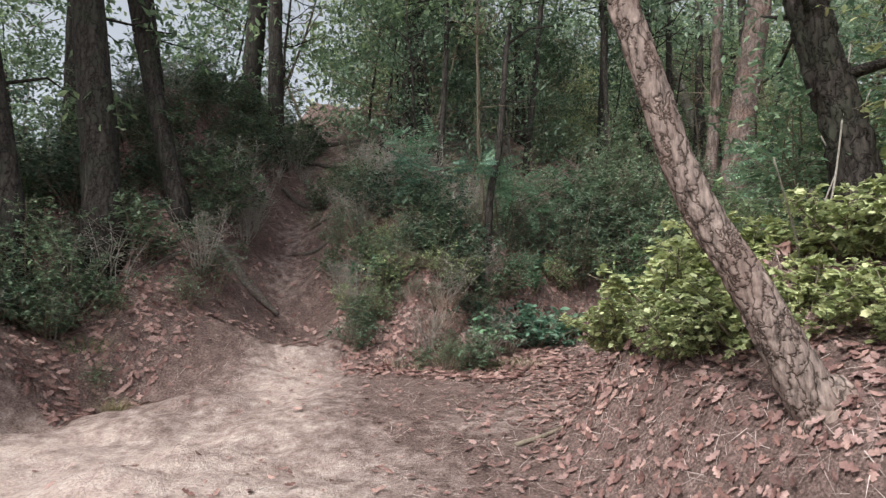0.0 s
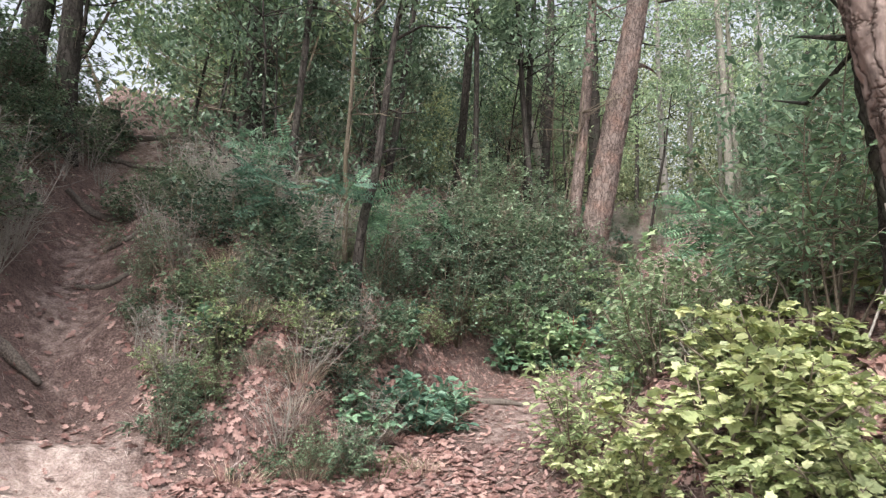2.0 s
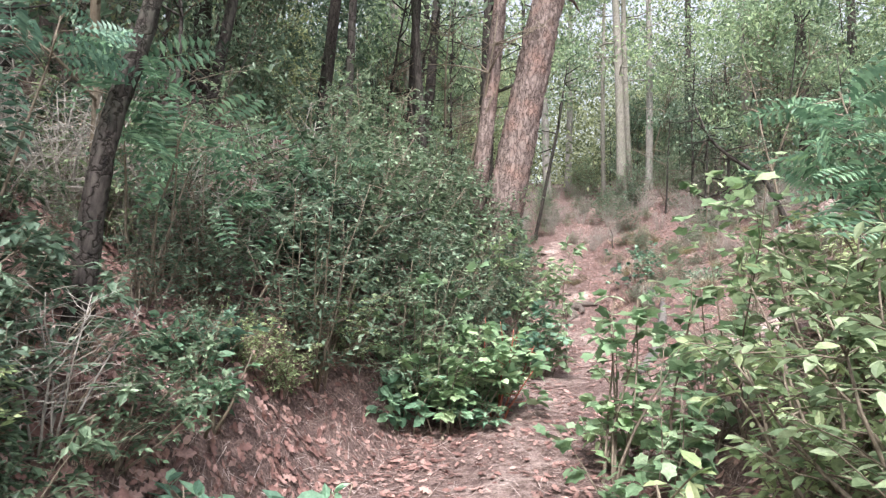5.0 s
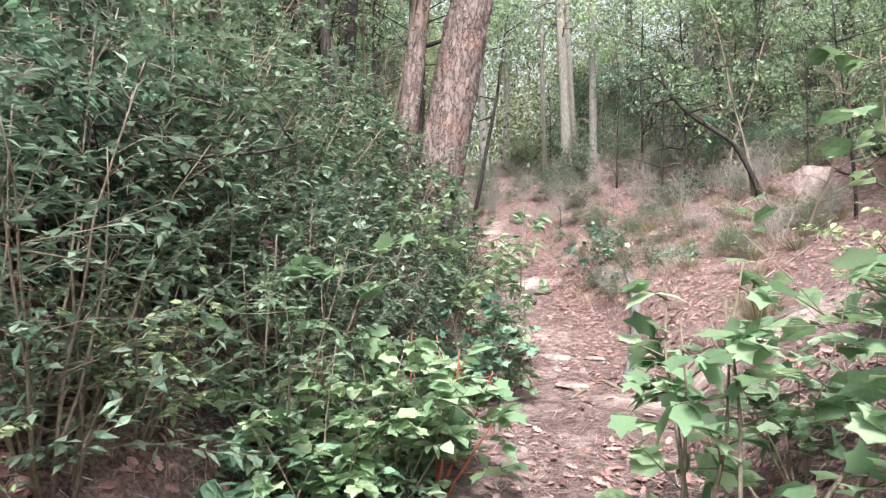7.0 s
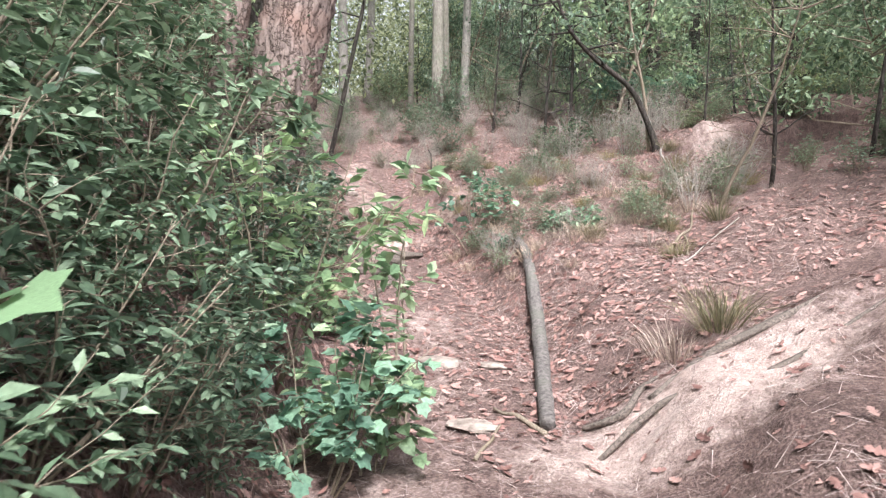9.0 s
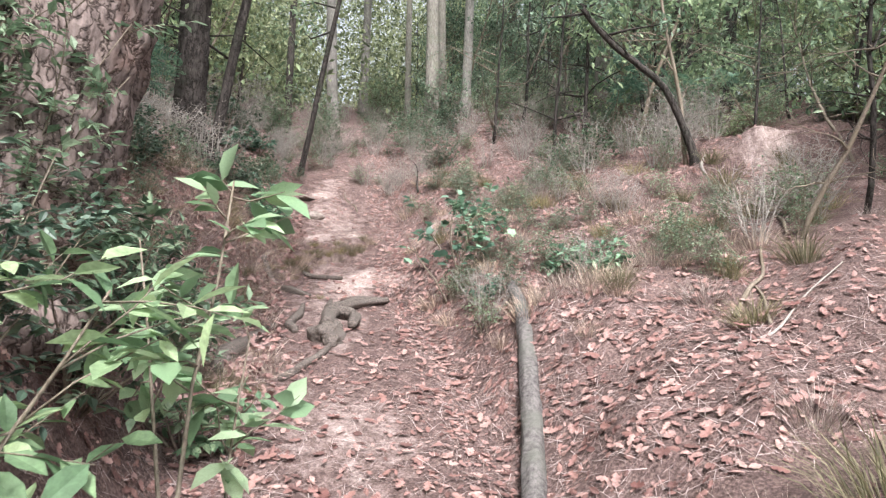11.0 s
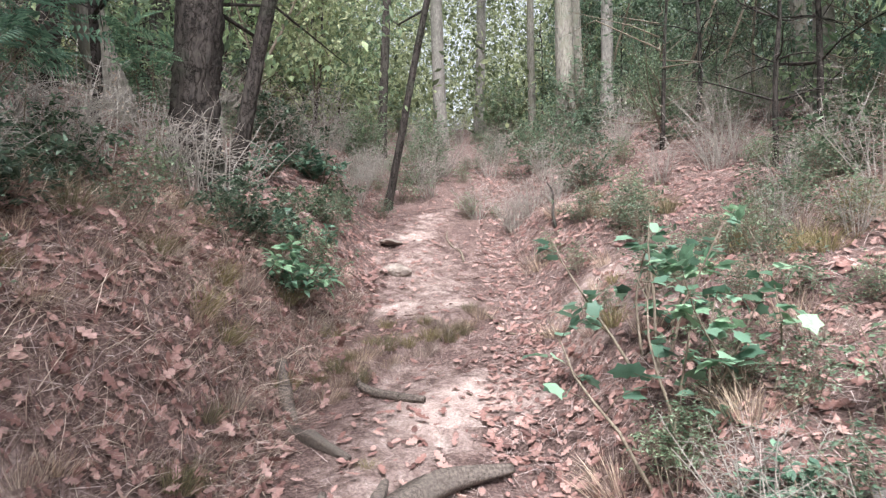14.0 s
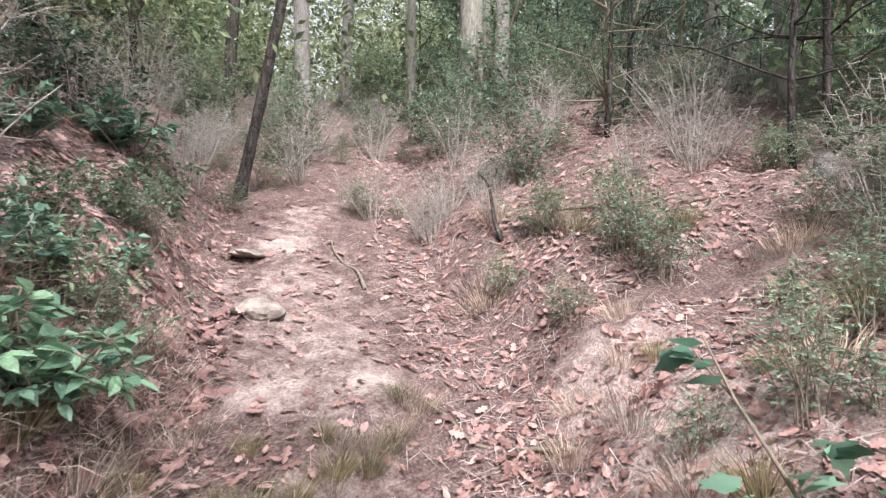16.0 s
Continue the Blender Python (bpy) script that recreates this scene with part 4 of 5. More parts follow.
# ---- undergrowth over the slopes ----
def fill(obs, weights, count, box, test, scales, seed):
    """Copies of some bushes scattered over a stretch of the slopes."""
    rng = random.Random(seed)
    done = 0
    for _ in range(count * 30):
        if done == count:
            return
        x, y = rng.uniform(box[0], box[1]), rng.uniform(box[2], box[3])
        off = float(along(TRAIL, np.array([x]), np.array([y]))[2][0])
        side = abs(float(along(SIDE, np.array([x]), np.array([y]))[2][0]))
        if not test(x, y, off, side) or math.hypot(x - 13.1, y - 12.8) < 1.0:
            continue
        ob = rng.choices(obs, weights)[0]
        copy_thing(ob, on_ground(x, y, rng.uniform(0, 360), rng.uniform(*scales), 0.03, (rng.uniform(-8, 8), rng.uniform(-8, 8))))
        done += 1


fill([small_bush, feathery, brush, light_bush, broad_low], [1.5, 4, 4, 1, 1.5], 66, (-2.2, 1.0, 7.5, 12.8), lambda x, y, off, side: side > 0.6 and off > 1.0, (0.4, 0.95), 1)
fill([small_bush, tall_bush, feathery, brush], [6, 2, 4, 2], 110, (-7, -2.9, 6.0, 12.5), lambda x, y, off, side: side > 0.7 and (y > 7.4 or x < -3.6), (0.5, 1.1), 2)
fill([small_bush, tall_bush, feathery, brush], [4, 1, 4, 4], 36, (0, 9.5, 9.8, 22), lambda x, y, off, side: 1.5 < off < 7 and not (6.6 < x < 8.6 and 14 < y < 18.2 and off < 2.6), (0.6, 1.2), 3)
fill([feathery, brush, tall_bush, small_bush, light_bush], [6, 4, 1, 1.5, 3], 95, (4, 24, 4.5, 26), lambda x, y, off, side: -14 < off < -4.4, (0.55, 1.05), 4)
fill([feathery, brush], [6, 3], 44, (7, 14, 12, 20), lambda x, y, off, side: -4.8 < off < -2.4, (0.4, 0.8), 5)
fill([feathery, light_bush, brush], [3, 4, 2], 10, (2.2, 6, 3, 9.5), lambda x, y, off, side: off < -2.2 and x > 2.3, (0.6, 1.2), 6)
fill([tall_bush, feathery, brush, small_bush], [4, 3, 3, 2], 60, (8, 24, 19.6, 32), lambda x, y, off, side: abs(off) > 1.3, (0.6, 1.2), 7)
fill([small_bush, broad_low, feathery, brush], [2, 2, 3, 3], 11, (8.3, 10.8, 17.6, 20.2), lambda x, y, off, side: 0.8 < off < 1.9, (0.6, 1.0), 8)
fill([feathery, small_bush, light_bush, brush], [5, 2, 1, 5], 38, (-1.9, 0.6, 7.1, 8.4), lambda x, y, off, side: side > 0.6 and off > 0.75, (0.35, 0.65), 9)
fill([small_bush, feathery, brush, broad_low], [4, 5, 2, 1], 64, (-6.0, -2.6, 5.0, 8.4), lambda x, y, off, side: side > 0.85 and x < -2.9 - 0.5 * (7.4 - y), (0.4, 0.85), 10)
fill([brush, feathery, tall_bush], [5, 3, 1], 42, (11.2, 17.5, 20.4, 26), lambda x, y, off, side: abs(off) < 2.2, (0.5, 0.9), 11)
fill([feathery, brush], [5, 3], 26, (5.6, 8.2, 14.2, 18.5), lambda x, y, off, side: 1.1 < off < 3.2, (0.45, 0.85), 12)
fill([feathery, brush], [6, 1], 30, (8.6, 12.5, 13.6, 17.6), lambda x, y, off, side: -3.0 < off < -0.95, (0.4, 0.8), 13)
fill([brush, feathery, small_bush], [4, 4, 2], 30, (-4.0, -1.0, 9.6, 14.5), lambda x, y, off, side: side > 0.15, (0.4, 0.8), 14)
fill([feathery, small_bush, brush], [4, 3, 2], 20, (-3.6, -1.2, 8.2, 10.0), lambda x, y, off, side: 0.4 < side < 1.0, (0.3, 0.6), 15)
fill([feathery, brush], [4, 5], 36, (10.6, 14.4, 18.6, 22.6), lambda x, y, off, side: 0.4 < abs(off) < 2.4, (0.35, 0.7), 16)
fill([light_bush, yellow_bush, feathery], [4, 3, 2], 9, (2.4, 5.5, 3.4, 7.0), lambda x, y, off, side: off < -2.4, (0.7, 1.3), 17)


fill([small_bush, tall_bush, feathery, brush], [4, 0.6, 4, 4], 54, (-5.2, -2.9, 8.2, 14), lambda x, y, off, side: side > 0.45, (0.55, 1.1), 18)
fill([feathery, brush, small_bush, spray], [4, 5, 2, 1], 34, (-2.2, 0.5, 9.5, 15), lambda x, y, off, side: side > 0.45 and off > 2, (0.6, 1.1), 19)
fill([brush, feathery, spray, small_bush], [5, 5, 1, 1], 60, (9, 20, 14, 24), lambda x, y, off, side: -8 < off < -3.2, (0.6, 1.1), 20)
fill([brush, feathery, spray], [5, 4, 1], 26, (6.0, 10.5, 15.5, 21), lambda x, y, off, side: 1.7 < off < 4.5, (0.6, 1.0), 21)

# broad pale-leaved plants close by the trail
for n, (x, y, h, r, stems, mat) in enumerate(((2.7, 10.17, 1.05, 0.42, 9, MAPLE_LEAF), (3.02, 10.28, 1.05, 0.4, 8, MAPLE_LEAF), (3.36, 10.42, 1.0, 0.36, 7, FRESH_LEAF), (2.35, 10.1, 0.7, 0.36, 6, TEAL_LEAF),
                                              (2.72, 8.1, 1.2, 0.36, 6, MAPLE_LEAF), (3.15, 8.75, 0.8, 0.36, 6, MAPLE_LEAF), (3.35, 7.95, 2.3, 0.6, 8, MAPLE_LEAF), (4.2, 8.9, 1.2, 0.36, 6, MAPLE_LEAF),
                                              (9.85, 14.65, 1.0, 0.42, 3, TEAL_LEAF), (4.85, 11.68, 1.0, 0.36, 9, FRESH_LEAF), (4.5, 11.6, 1.1, 0.36, 8, TEAL_LEAF))):
    shrub(on_ground(x, y), h, r, stems, 9 if stems > 4 else 6, 5, "three" if n % 2 else "maple", 0.095, mat, 400 + n, "broad-leaved plant with lobed leaves close by the trail", "broad_leaved_plant", "plant",
          bare=0.3, twig_len=0.24, stem_r=0.007, group="broad-leaved plants by the trail")


# thin bare saplings with crooked dead limbs between the trunks
def bare_sapling(place, height, lean, mat, seed, label):
    rng = np.random.RandomState(seed)
    root = thing("bare_sapling", place, label, "sapling", "bare saplings of the wood")
    stem = curve_pts((0, 0, -0.1), (lean, 0, 1), height, 9, 0.07, rng)
    trunk = Geo()
    trunk.tube(stem, np.linspace(0.034, 0.008, 10), 7)
    part("trunk", trunk, mat, root)
    wood = Geo()
    for _ in range(16):
        n = rng.randint(2, 9)
        a = rng.uniform(0, 6.283)
        limb = curve_pts(stem[n], (math.cos(a), math.sin(a), rng.uniform(-0.1, 0.8)), rng.uniform(0.4, 1.2), 5, 0.2, rng)
        wood.tube(limb, np.linspace(0.012, 0.003, 6), 4)
        for _ in range(4):
            k = rng.randint(1, 5)
            wood.tube(curve_pts(limb[k], rng.normal(0, 1, 3) + np.array((0, 0, 0.3)), rng.uniform(0.15, 0.5), 3, 0.2, rng), np.linspace(0.005, 0.002, 4), 3)
    tagged(part("branchwork", wood, mat, root), kind="stuff")
    return root


BARE = [bare_sapling(on_ground(-0.9, 11.6), 4.2, 0.1, TWIG, 1, "thin bare sapling with crooked brown limbs"), bare_sapling(on_ground(9.6, 22.0), 3.4, 0.3, TWIG, 2, "thin brown leaning sapling with dead limbs"),
        bare_sapling(on_ground(13.4, 16.4), 3.8, 0.05, DARK_BARK, 3, "thin dark sapling with bare limbs")]
srng = random.Random(88)
made = 0
while made < 120:
    x, y = srng.uniform(-6, 22), srng.uniform(8.5, 28)
    off = float(along(TRAIL, np.array([x]), np.array([y]))[2][0])
    if blocked(x, y, 2.3) or (y < 20 and -3.4 < off < 0) or (x < 4 and y < 10):
        continue
    copy_thing(srng.choice(BARE), on_ground(x, y, srng.uniform(0, 360), srng.uniform(0.6, 1.3), 0.03, (srng.uniform(-8, 8), srng.uniform(-8, 8))))
    made += 1


# ---- grass ----
def tuft(place, blades, height, spread_r, mat, seed, label, name="grass_tuft"):
    rng = np.random.RandomState(seed)
    geo = Geo()
    a, out = rng.uniform(0, 6.283, blades), rng.uniform(0, 1, blades) ** 0.7
    pos = np.stack([np.cos(a) * out * spread_r * 0.5, np.sin(a) * out * spread_r * 0.5, np.full(blades, -0.02)], -1)
    way = np.stack([np.cos(a) * (0.25 + out), np.sin(a) * (0.25 + out), rng.uniform(0.5, 1.4, blades)], -1)
    leaves(geo, "blade", pos, way, np.tile((0, 0, 1.0), (blades, 1)) + rng.normal(0, 0.3, (blades, 3)), height * rng.uniform(0.5, 1.2, blades))
    ob = new(name, geo.data(name, mat, False))
    ob.matrix_basis = place
    return tagged(ob, label, "grass", "grass tufts", "stuff")


green_tuft = tuft(on_ground(0.13, 7.23), 160, 0.2, 0.5, GREEN_GRASS, 1, "tuft of fresh green grass at the foot of the slope")
tuft(on_ground(0.43, 7.38), 120, 0.18, 0.4, GREEN_GRASS, 2, "tuft of fresh green grass at the foot of the slope")
dry_tuft = tuft(on_ground(7.1, 10.75), 260, 0.38, 0.28, GRASS, 3, "tall tuft of half-dry grass on the bank")
bent_tuft = tuft(on_ground(6.9, 10.95), 220, 0.33, 0.4, DRY_GRASS, 4, "tuft of dead straw-coloured grass")
for x, y, s in ((9.15, 13.3, 0.8), (8.8, 13.25, 0.6), (9.9, 12.8, 0.7), (10.4, 13.3, 0.7), (10.9, 13.6, 0.8), (11.3, 14.4, 0.9), (10.3, 14.6, 0.7), (12.2, 13.0, 0.8), (7.9, 11.2, 0.7), (9.7, 14.6, 0.7),
                (8.5, 12.7, 0.5), (11.6, 15.3, 0.8), (-0.77, 7.58, 0.6), (-0.42, 7.43, 0.6), (-1.12, 7.78, 0.6)):
    copy_thing(bent_tuft, on_ground(x, y, x * 77, s))
for x, y, s in ((9.6, 17.45, 0.3), (9.85, 17.3, 0.3), (9.35, 17.25, 0.28), (10.1, 17.25, 0.26), (9.1, 17.1, 0.26), (8.95, 16.9, 0.22), (10.9, 15.9, 0.4), (11.0, 16.4, 0.35), (10.7, 13.9, 0.6),
                (11.1, 14.9, 0.6), (-3.17, 5.88, 0.5), (8.6, 15.9, 0.22)):
    copy_thing(dry_tuft, on_ground(x, y, x * 91, s))
# matted dry grass on the left bank of the gully
rng2 = np.random.RandomState(77)
mat_geo = Geo()
n_b = 26000
bx, by = rng2.uniform(6.6, 10.2, n_b), rng2.uniform(14.4, 18.2, n_b)
off = along(TRAIL, bx, by)[2]
keep = (off > 0.55) & (off < 2.4) & (np.hypot(bx - 7.15, by - 15.3) > 0.5)
bx, by = bx[keep], by[keep]
bz = ground_height(bx, by)
way = np.stack([rng2.normal(0.45, 0.5, len(bx)), rng2.normal(-0.35, 0.5, len(bx)), rng2.uniform(-0.15, 0.6, len(bx))], -1)
leaves(mat_geo, "blade", np.stack([bx, by, bz - 0.005], -1), way, np.tile((0, 0, 1.0), (len(bx), 1)) + rng2.normal(0, 0.3, (len(bx), 3)), rng2.uniform(0.1, 0.3, len(bx)))
tagged(new("matted_grass", mat_geo.data("matted_grass", DRY_GRASS, False)), "matted dead grass hanging over the gully bank", "grass", kind="stuff")


# ---- the log, roots, sticks and stones ----
def ground_line(pts, lift=0.0):
    return [(x, y, gz(x, y) + lift) for x, y in pts]


def wooden(name, pts, radii, mat, label, category, seed, seg=10, steps=8, deep=0.12, cells=1.6, stub=0):
    geo = Geo()
    line = smooth_line(pts, steps)
    r = np.interp(np.linspace(0, 1, len(line)), np.linspace(0, 1, len(radii)), radii)
    geo.tube(line, r, seg, plates(cells, deep, seed))
    ob = new(name, geo.data(name, mat))
    return tagged(ob, label, category)


wooden("fallen_log", ground_line([(6.05, 11.38), (6.7, 11.85), (7.4, 12.35), (8.1, 12.9), (8.75, 13.45), (9.25, 13.95)], 0.045),
       (0.05, 0.06, 0.066, 0.066, 0.06, 0.05), LOG_BARK, "long thin fallen log lying in dead leaves", "log", 5, 24, 14, 0.14, 1.8)


def root_piece(pts, r, lift, label, seed, name="tree_root"):
    return wooden(name, ground_line(pts, lift), (r * 0.7, r, r * 0.9, r * 0.35), ROOT, label, "root", seed, 16, 9, 0.3, 1.3)


root_piece([(-3.4, 7.95), (-3.05, 8.02), (-2.72, 8.1), (-2.38, 8.08)], 0.075, 0.05, "thick root forming a step in the side trail", 1)
root_piece([(-2.95, 7.95), (-3.1, 7.65), (-3.3, 7.4), (-3.6, 7.2)], 0.035, 0.01, "exposed root running down from a step", 2)
root_piece([(-2.5, 9.3), (-2.3, 9.25), (-2.1, 9.25), (-1.9, 9.3)], 0.035, 0.02, "exposed root across the side trail", 3)
root_piece([(-2.4, 9.9), (-2.2, 9.85), (-2.0, 9.9), (-1.8, 9.95)], 0.03, 0.02, "exposed root across the side trail", 4)
root_piece([(-3.1, 11.0), (-2.8, 11.1), (-2.5, 11.08), (-2.2, 11.2)], 0.055, 0.03, "exposed root across the side trail", 31)
root_piece([(-3.2, 12.5), (-2.9, 12.65), (-2.6, 12.6), (-2.2, 12.75)], 0.05, 0.03, "exposed root across the side trail", 32)
root_piece([(-3.1, 13.9), (-2.8, 13.9), (-2.5, 14.05), (-2.1, 14.0)], 0.06, 0.03, "exposed root across the side trail", 33)
root_piece([(0.28, 8.03), (0.63, 8.13), (0.93, 8.33), (1.18, 8.38)], 0.06, 0.02, "weathered root across the foot of the trail", 5)
root_piece([(0.48, 8.33), (0.78, 8.48), (1.08, 8.78), (1.28, 8.98)], 0.05, 0.02, "weathered root across the foot of the trail", 6)
root_piece([(1.08, 9.03), (1.48, 8.98), (1.78, 8.83), (1.93, 8.63)], 0.04, 0.025, "curved root beside the trail", 7)
root_piece([(7.2, 14.4), (7.48, 14.5), (7.75, 14.65), (8.0, 14.85)], 0.035, 0.02, "thin root running from a gnarled knot", 11)
root_piece([(8.1, 15.1), (8.35, 15.36), (8.75, 15.53), (9.17, 15.5)], 0.075, 0.05, "gnarled grey root rising out of the trail", 8)
root_piece([(8.3, 15.0), (8.48, 15.2), (8.4, 15.45), (8.55, 15.65)], 0.06, 0.06, "gnarled grey root rising out of the trail", 9)
root_piece([(7.85, 15.2), (7.95, 15.45), (8.15, 15.6), (8.3, 15.75)], 0.05, 0.02, "gnarled grey root rising out of the trail", 10)
root_piece([(6.9, 14.75), (7.1, 14.95), (7.41, 15.23), (7.84, 15.51)], 0.09, 0.0, "smooth root along the gully's edge", 12)
root_piece([(8.56, 16.95), (8.5, 16.6), (8.48, 16.3), (8.55, 16.0)], 0.05, 0.02, "grey root climbing the bank", 13)
root_piece([(9.25, 16.4), (9.2, 16.6), (9.1, 16.9), (9.05, 17.15)], 0.032, 0.025, "grey root lying across the bank", 14)
for n, (x, y, s, f) in enumerate(((8.05, 15.0, 0.17, 0.6), (7.98, 14.85, 0.1, 0.7), (8.22, 15.2, 0.12, 0.6))):
    knot = bmesh.new()
    bmesh.ops.create_icosphere(knot, subdivisions=4, radius=1)
    for v in knot.verts:
        q = v.co.copy()
        v.co *= 1 + 0.35 * noise.noise(q * 1.4 + Vector((n * 5.1, 0, 0))) + 0.16 * noise.noise(q * 4.0 + Vector((0, n * 3.3, 0)))
        v.co = Vector((v.co.x * s, v.co.y * s * 0.85, v.co.z * s * f))
    knot_mesh = bpy.data.meshes.new("root_knot")
    knot.to_mesh(knot_mesh)
    knot.free()
    knot_mesh.materials.append(ROOT)
    knot_mesh.polygons.foreach_set("use_smooth", [True] * len(knot_mesh.polygons))
    knot_ob = tagged(new("root_knot", knot_mesh), "lumpy grey burl of an old root in the trail", "root")
    knot_ob.matrix_basis = pose(x, y, gz(x, y) + s * f * 0.25, 0, 0, 40 * n)
root_piece([(6.4, 10.9), (6.75, 10.65), (7.1, 10.35), (7.7, 10.1)], 0.032, 0.005, "dark root edging the sandy track", 15)
root_piece([(5.9, 10.95), (6.3, 10.75), (6.6, 10.25), (7.2, 9.8)], 0.022, 0.0, "dark root in the sandy track", 16)
root_piece([(6.15, 11.2), (6.25, 11.0), (6.45, 11.0), (6.6, 10.95)], 0.025, 0.02, "thin twisted root beside a log", 17)


def rock(x, y, size, flat, seed, label, turn=0):
    bm = bmesh.new()
    bmesh.ops.create_icosphere(bm, subdivisions=3, radius=1)
    for v in bm.verts:
        q = v.co.copy()
        v.co *= 1 + 0.3 * noise.noise(q * 1.3 + Vector((seed, 0, 0))) + 0.1 * noise.noise(q * 3.1 + Vector((0, seed, 0)))
        v.co = Vector((v.co.x * size, v.co.y * size * 0.65, v.co.z * size * flat))
    me = bpy.data.meshes.new("stone")
    bm.to_mesh(me)
    bm.free()
    me.materials.append(STONE)
    ob = new("stone", me)
    ob.matrix_basis = pose(x, y, gz(x, y) + size * flat * 0.2, 4, 3, turn)
    return tagged(ob, label, "stone", "stones by the trail")


for n, (x, y, s, f, turn) in enumerate(((6.57, 12.72, 0.2, 0.22, -75), (5.76, 11.7, 0.17, 0.14, -55), (10.3, 18.5, 0.16, 0.45, 130), (10.75, 19.35, 0.18, 0.2, 40), (6.75, 12.35, 0.12, 0.2, -60))):
    rock(x, y, s, f, n * 3.7, "pale flat stone set in the trail", turn)


def stick(x, y, length, turn, r, mat, label, seed, rise=0.0):
    rng = np.random.RandomState(seed)
    a = math.radians(turn)
    pts, side = [], 0.0
    for k in range(5):
        side += rng.normal(0, 0.05) * length
        u = (k / 4 - 0.5) * length
        px_, py_ = x + math.cos(a) * u - math.sin(a) * side, y + math.sin(a) * u + math.cos(a) * side
        pts.append((px_, py_, gz(px_, py_) + r * 0.8 + rise * (k / 4)))
    geo = Geo()
    geo.tube(smooth_line(pts, 3), np.linspace(r, r * 0.45, 13), 6)
    return tagged(new("stick", geo.data("stick", mat)), label, "stick", "sticks on the forest floor")


for n, (x, y, l, turn, r) in enumerate(((0.48, 5.03, 1.0, 25, 0.018), (1.18, 4.88, 0.8, 40, 0.014), (-0.22, 5.88, 0.5, 100, 0.01), (6.0, 11.6, 0.5, 80, 0.02), (9.7, 12.1, 1.3, 10, 0.02), (9.2, 11.9, 0.9, 30, 0.014),
                                        (9.0, 11.5, 1.2, -10, 0.01), (5.6, 11.5, 0.5, 30, 0.014), (11.3, 18.9, 0.9, 60, 0.014), (7.6, 17.0, 0.8, 130, 0.012), (10.5, 17.0, 0.9, 100, 0.013), (11.9, 12.9, 1.6, 35, 0.02),
                                        (11.3, 12.5, 1.5, 40, 0.016), (10.8, 13.0, 1.2, 25, 0.012), (2.78, 10.18, 0.6, 50, 0.014), (2.18, 6.18, 1.1, 140, 0.012), (1.88, 5.68, 0.9, 100, 0.01), (2.48, 6.08, 1.0, 60, 0.01),
                                        (8.0, 16.9, 0.7, 20, 0.016), (12.4, 17.9, 0.8, 100, 0.02), (7.2, 17.4, 0.9, 70, 0.012))):
    stick(x, y, l, turn, r, DEAD_TWIG if n % 5 == 1 else TWIG, "dead stick lying on the forest floor", 100 + n)
stick(12.0, 18.2, 0.6, 60, 0.018, DARK_BARK, "broken branch standing up from the litter", 300, 0.35)
stump_geo = Geo()
stump_geo.tube([(0, 0, -0.1), (0.0, 0, 0.06), (0.02, 0, 0.14), (0.03, 0, 0.2)], [0.11, 0.08, 0.07, 0.065], 12, plates(2, 0.2, 4))
stump_ob = tagged(new("stump", stump_geo.data("stump", LOG_BARK)), "short mossy stump in the litter", "stump")
stump_ob.matrix_basis = on_ground(13.2, 16.15)


# ---- litter ----
def litter_spots(count, seed, wide):
    """Places on the forest floor, closer together near the trail."""
    rng = np.random.RandomState(seed)
    n = rng.randint(2, len(TRAIL) - 3, count)
    u = rng.uniform(0, 1, count)
    a, b = TRAIL[n, :2], TRAIL[n + 1, :2]
    way = (b - a) / np.linalg.norm(b - a, axis=1, keepdims=True)
    off = rng.normal(0, wide, count)
    at = a + (b - a) * u[:, None] + np.stack([-way[:, 1], way[:, 0]], -1) * off[:, None]
    return at[:, 0], at[:, 1], rng


def keep_off_sand(x, y, rng, share):
    _, _, side = along(SIDE, x, y)
    strip = (x - 6.3) * 0.6 + (y - 10.55) * 0.8
    bare = (np.abs(side) < 1.2) | ((x < 0.2) & (y < 6.6)) | ((strip < 0.4) & (strip > -1.3) & (np.abs(x - 6.3) < 1.8)) | (np.hypot(x - 13.2, y - 13.0) < 0.45) | (np.hypot(x - 7.15, y - 15.3) < 0.5)
    _, _, trail = along(TRAIL, x, y)
    share = np.where(bare, share, 0.45)
    share = np.where(bare | (y < 14.4), share, 0.18)
    bare = bare | (np.abs(trail) < 0.55)
    return ~bare | (rng.uniform(0, 1, len(x)) < share)


lx, ly, lrng = litter_spots(76000, 5, 2.9)
keep = keep_off_sand(lx, ly, lrng, 0.12)
lx, ly = lx[keep], ly[keep]
lz = ground_height(lx, ly)
count = len(lx)
litter_geo = Geo()


def lying(x, y, rng, tilt):
    """Directions and face normals of things that lie on the slope."""
    n = ground_normal(x, y)
    flat = rng.normal(0, 1, (len(x), 3))
    flat -= n * (flat * n).sum(1, keepdims=True)
    flat /= np.linalg.norm(flat, axis=1, keepdims=True)
    side = np.where(rng.uniform(0, 1, len(x)) < 0.6, 1.0, -1.0)[:, None]
    return flat + n * rng.normal(0, tilt, (len(x), 1)), n * side + rng.normal(0, tilt * 1.6, (len(x), 3))


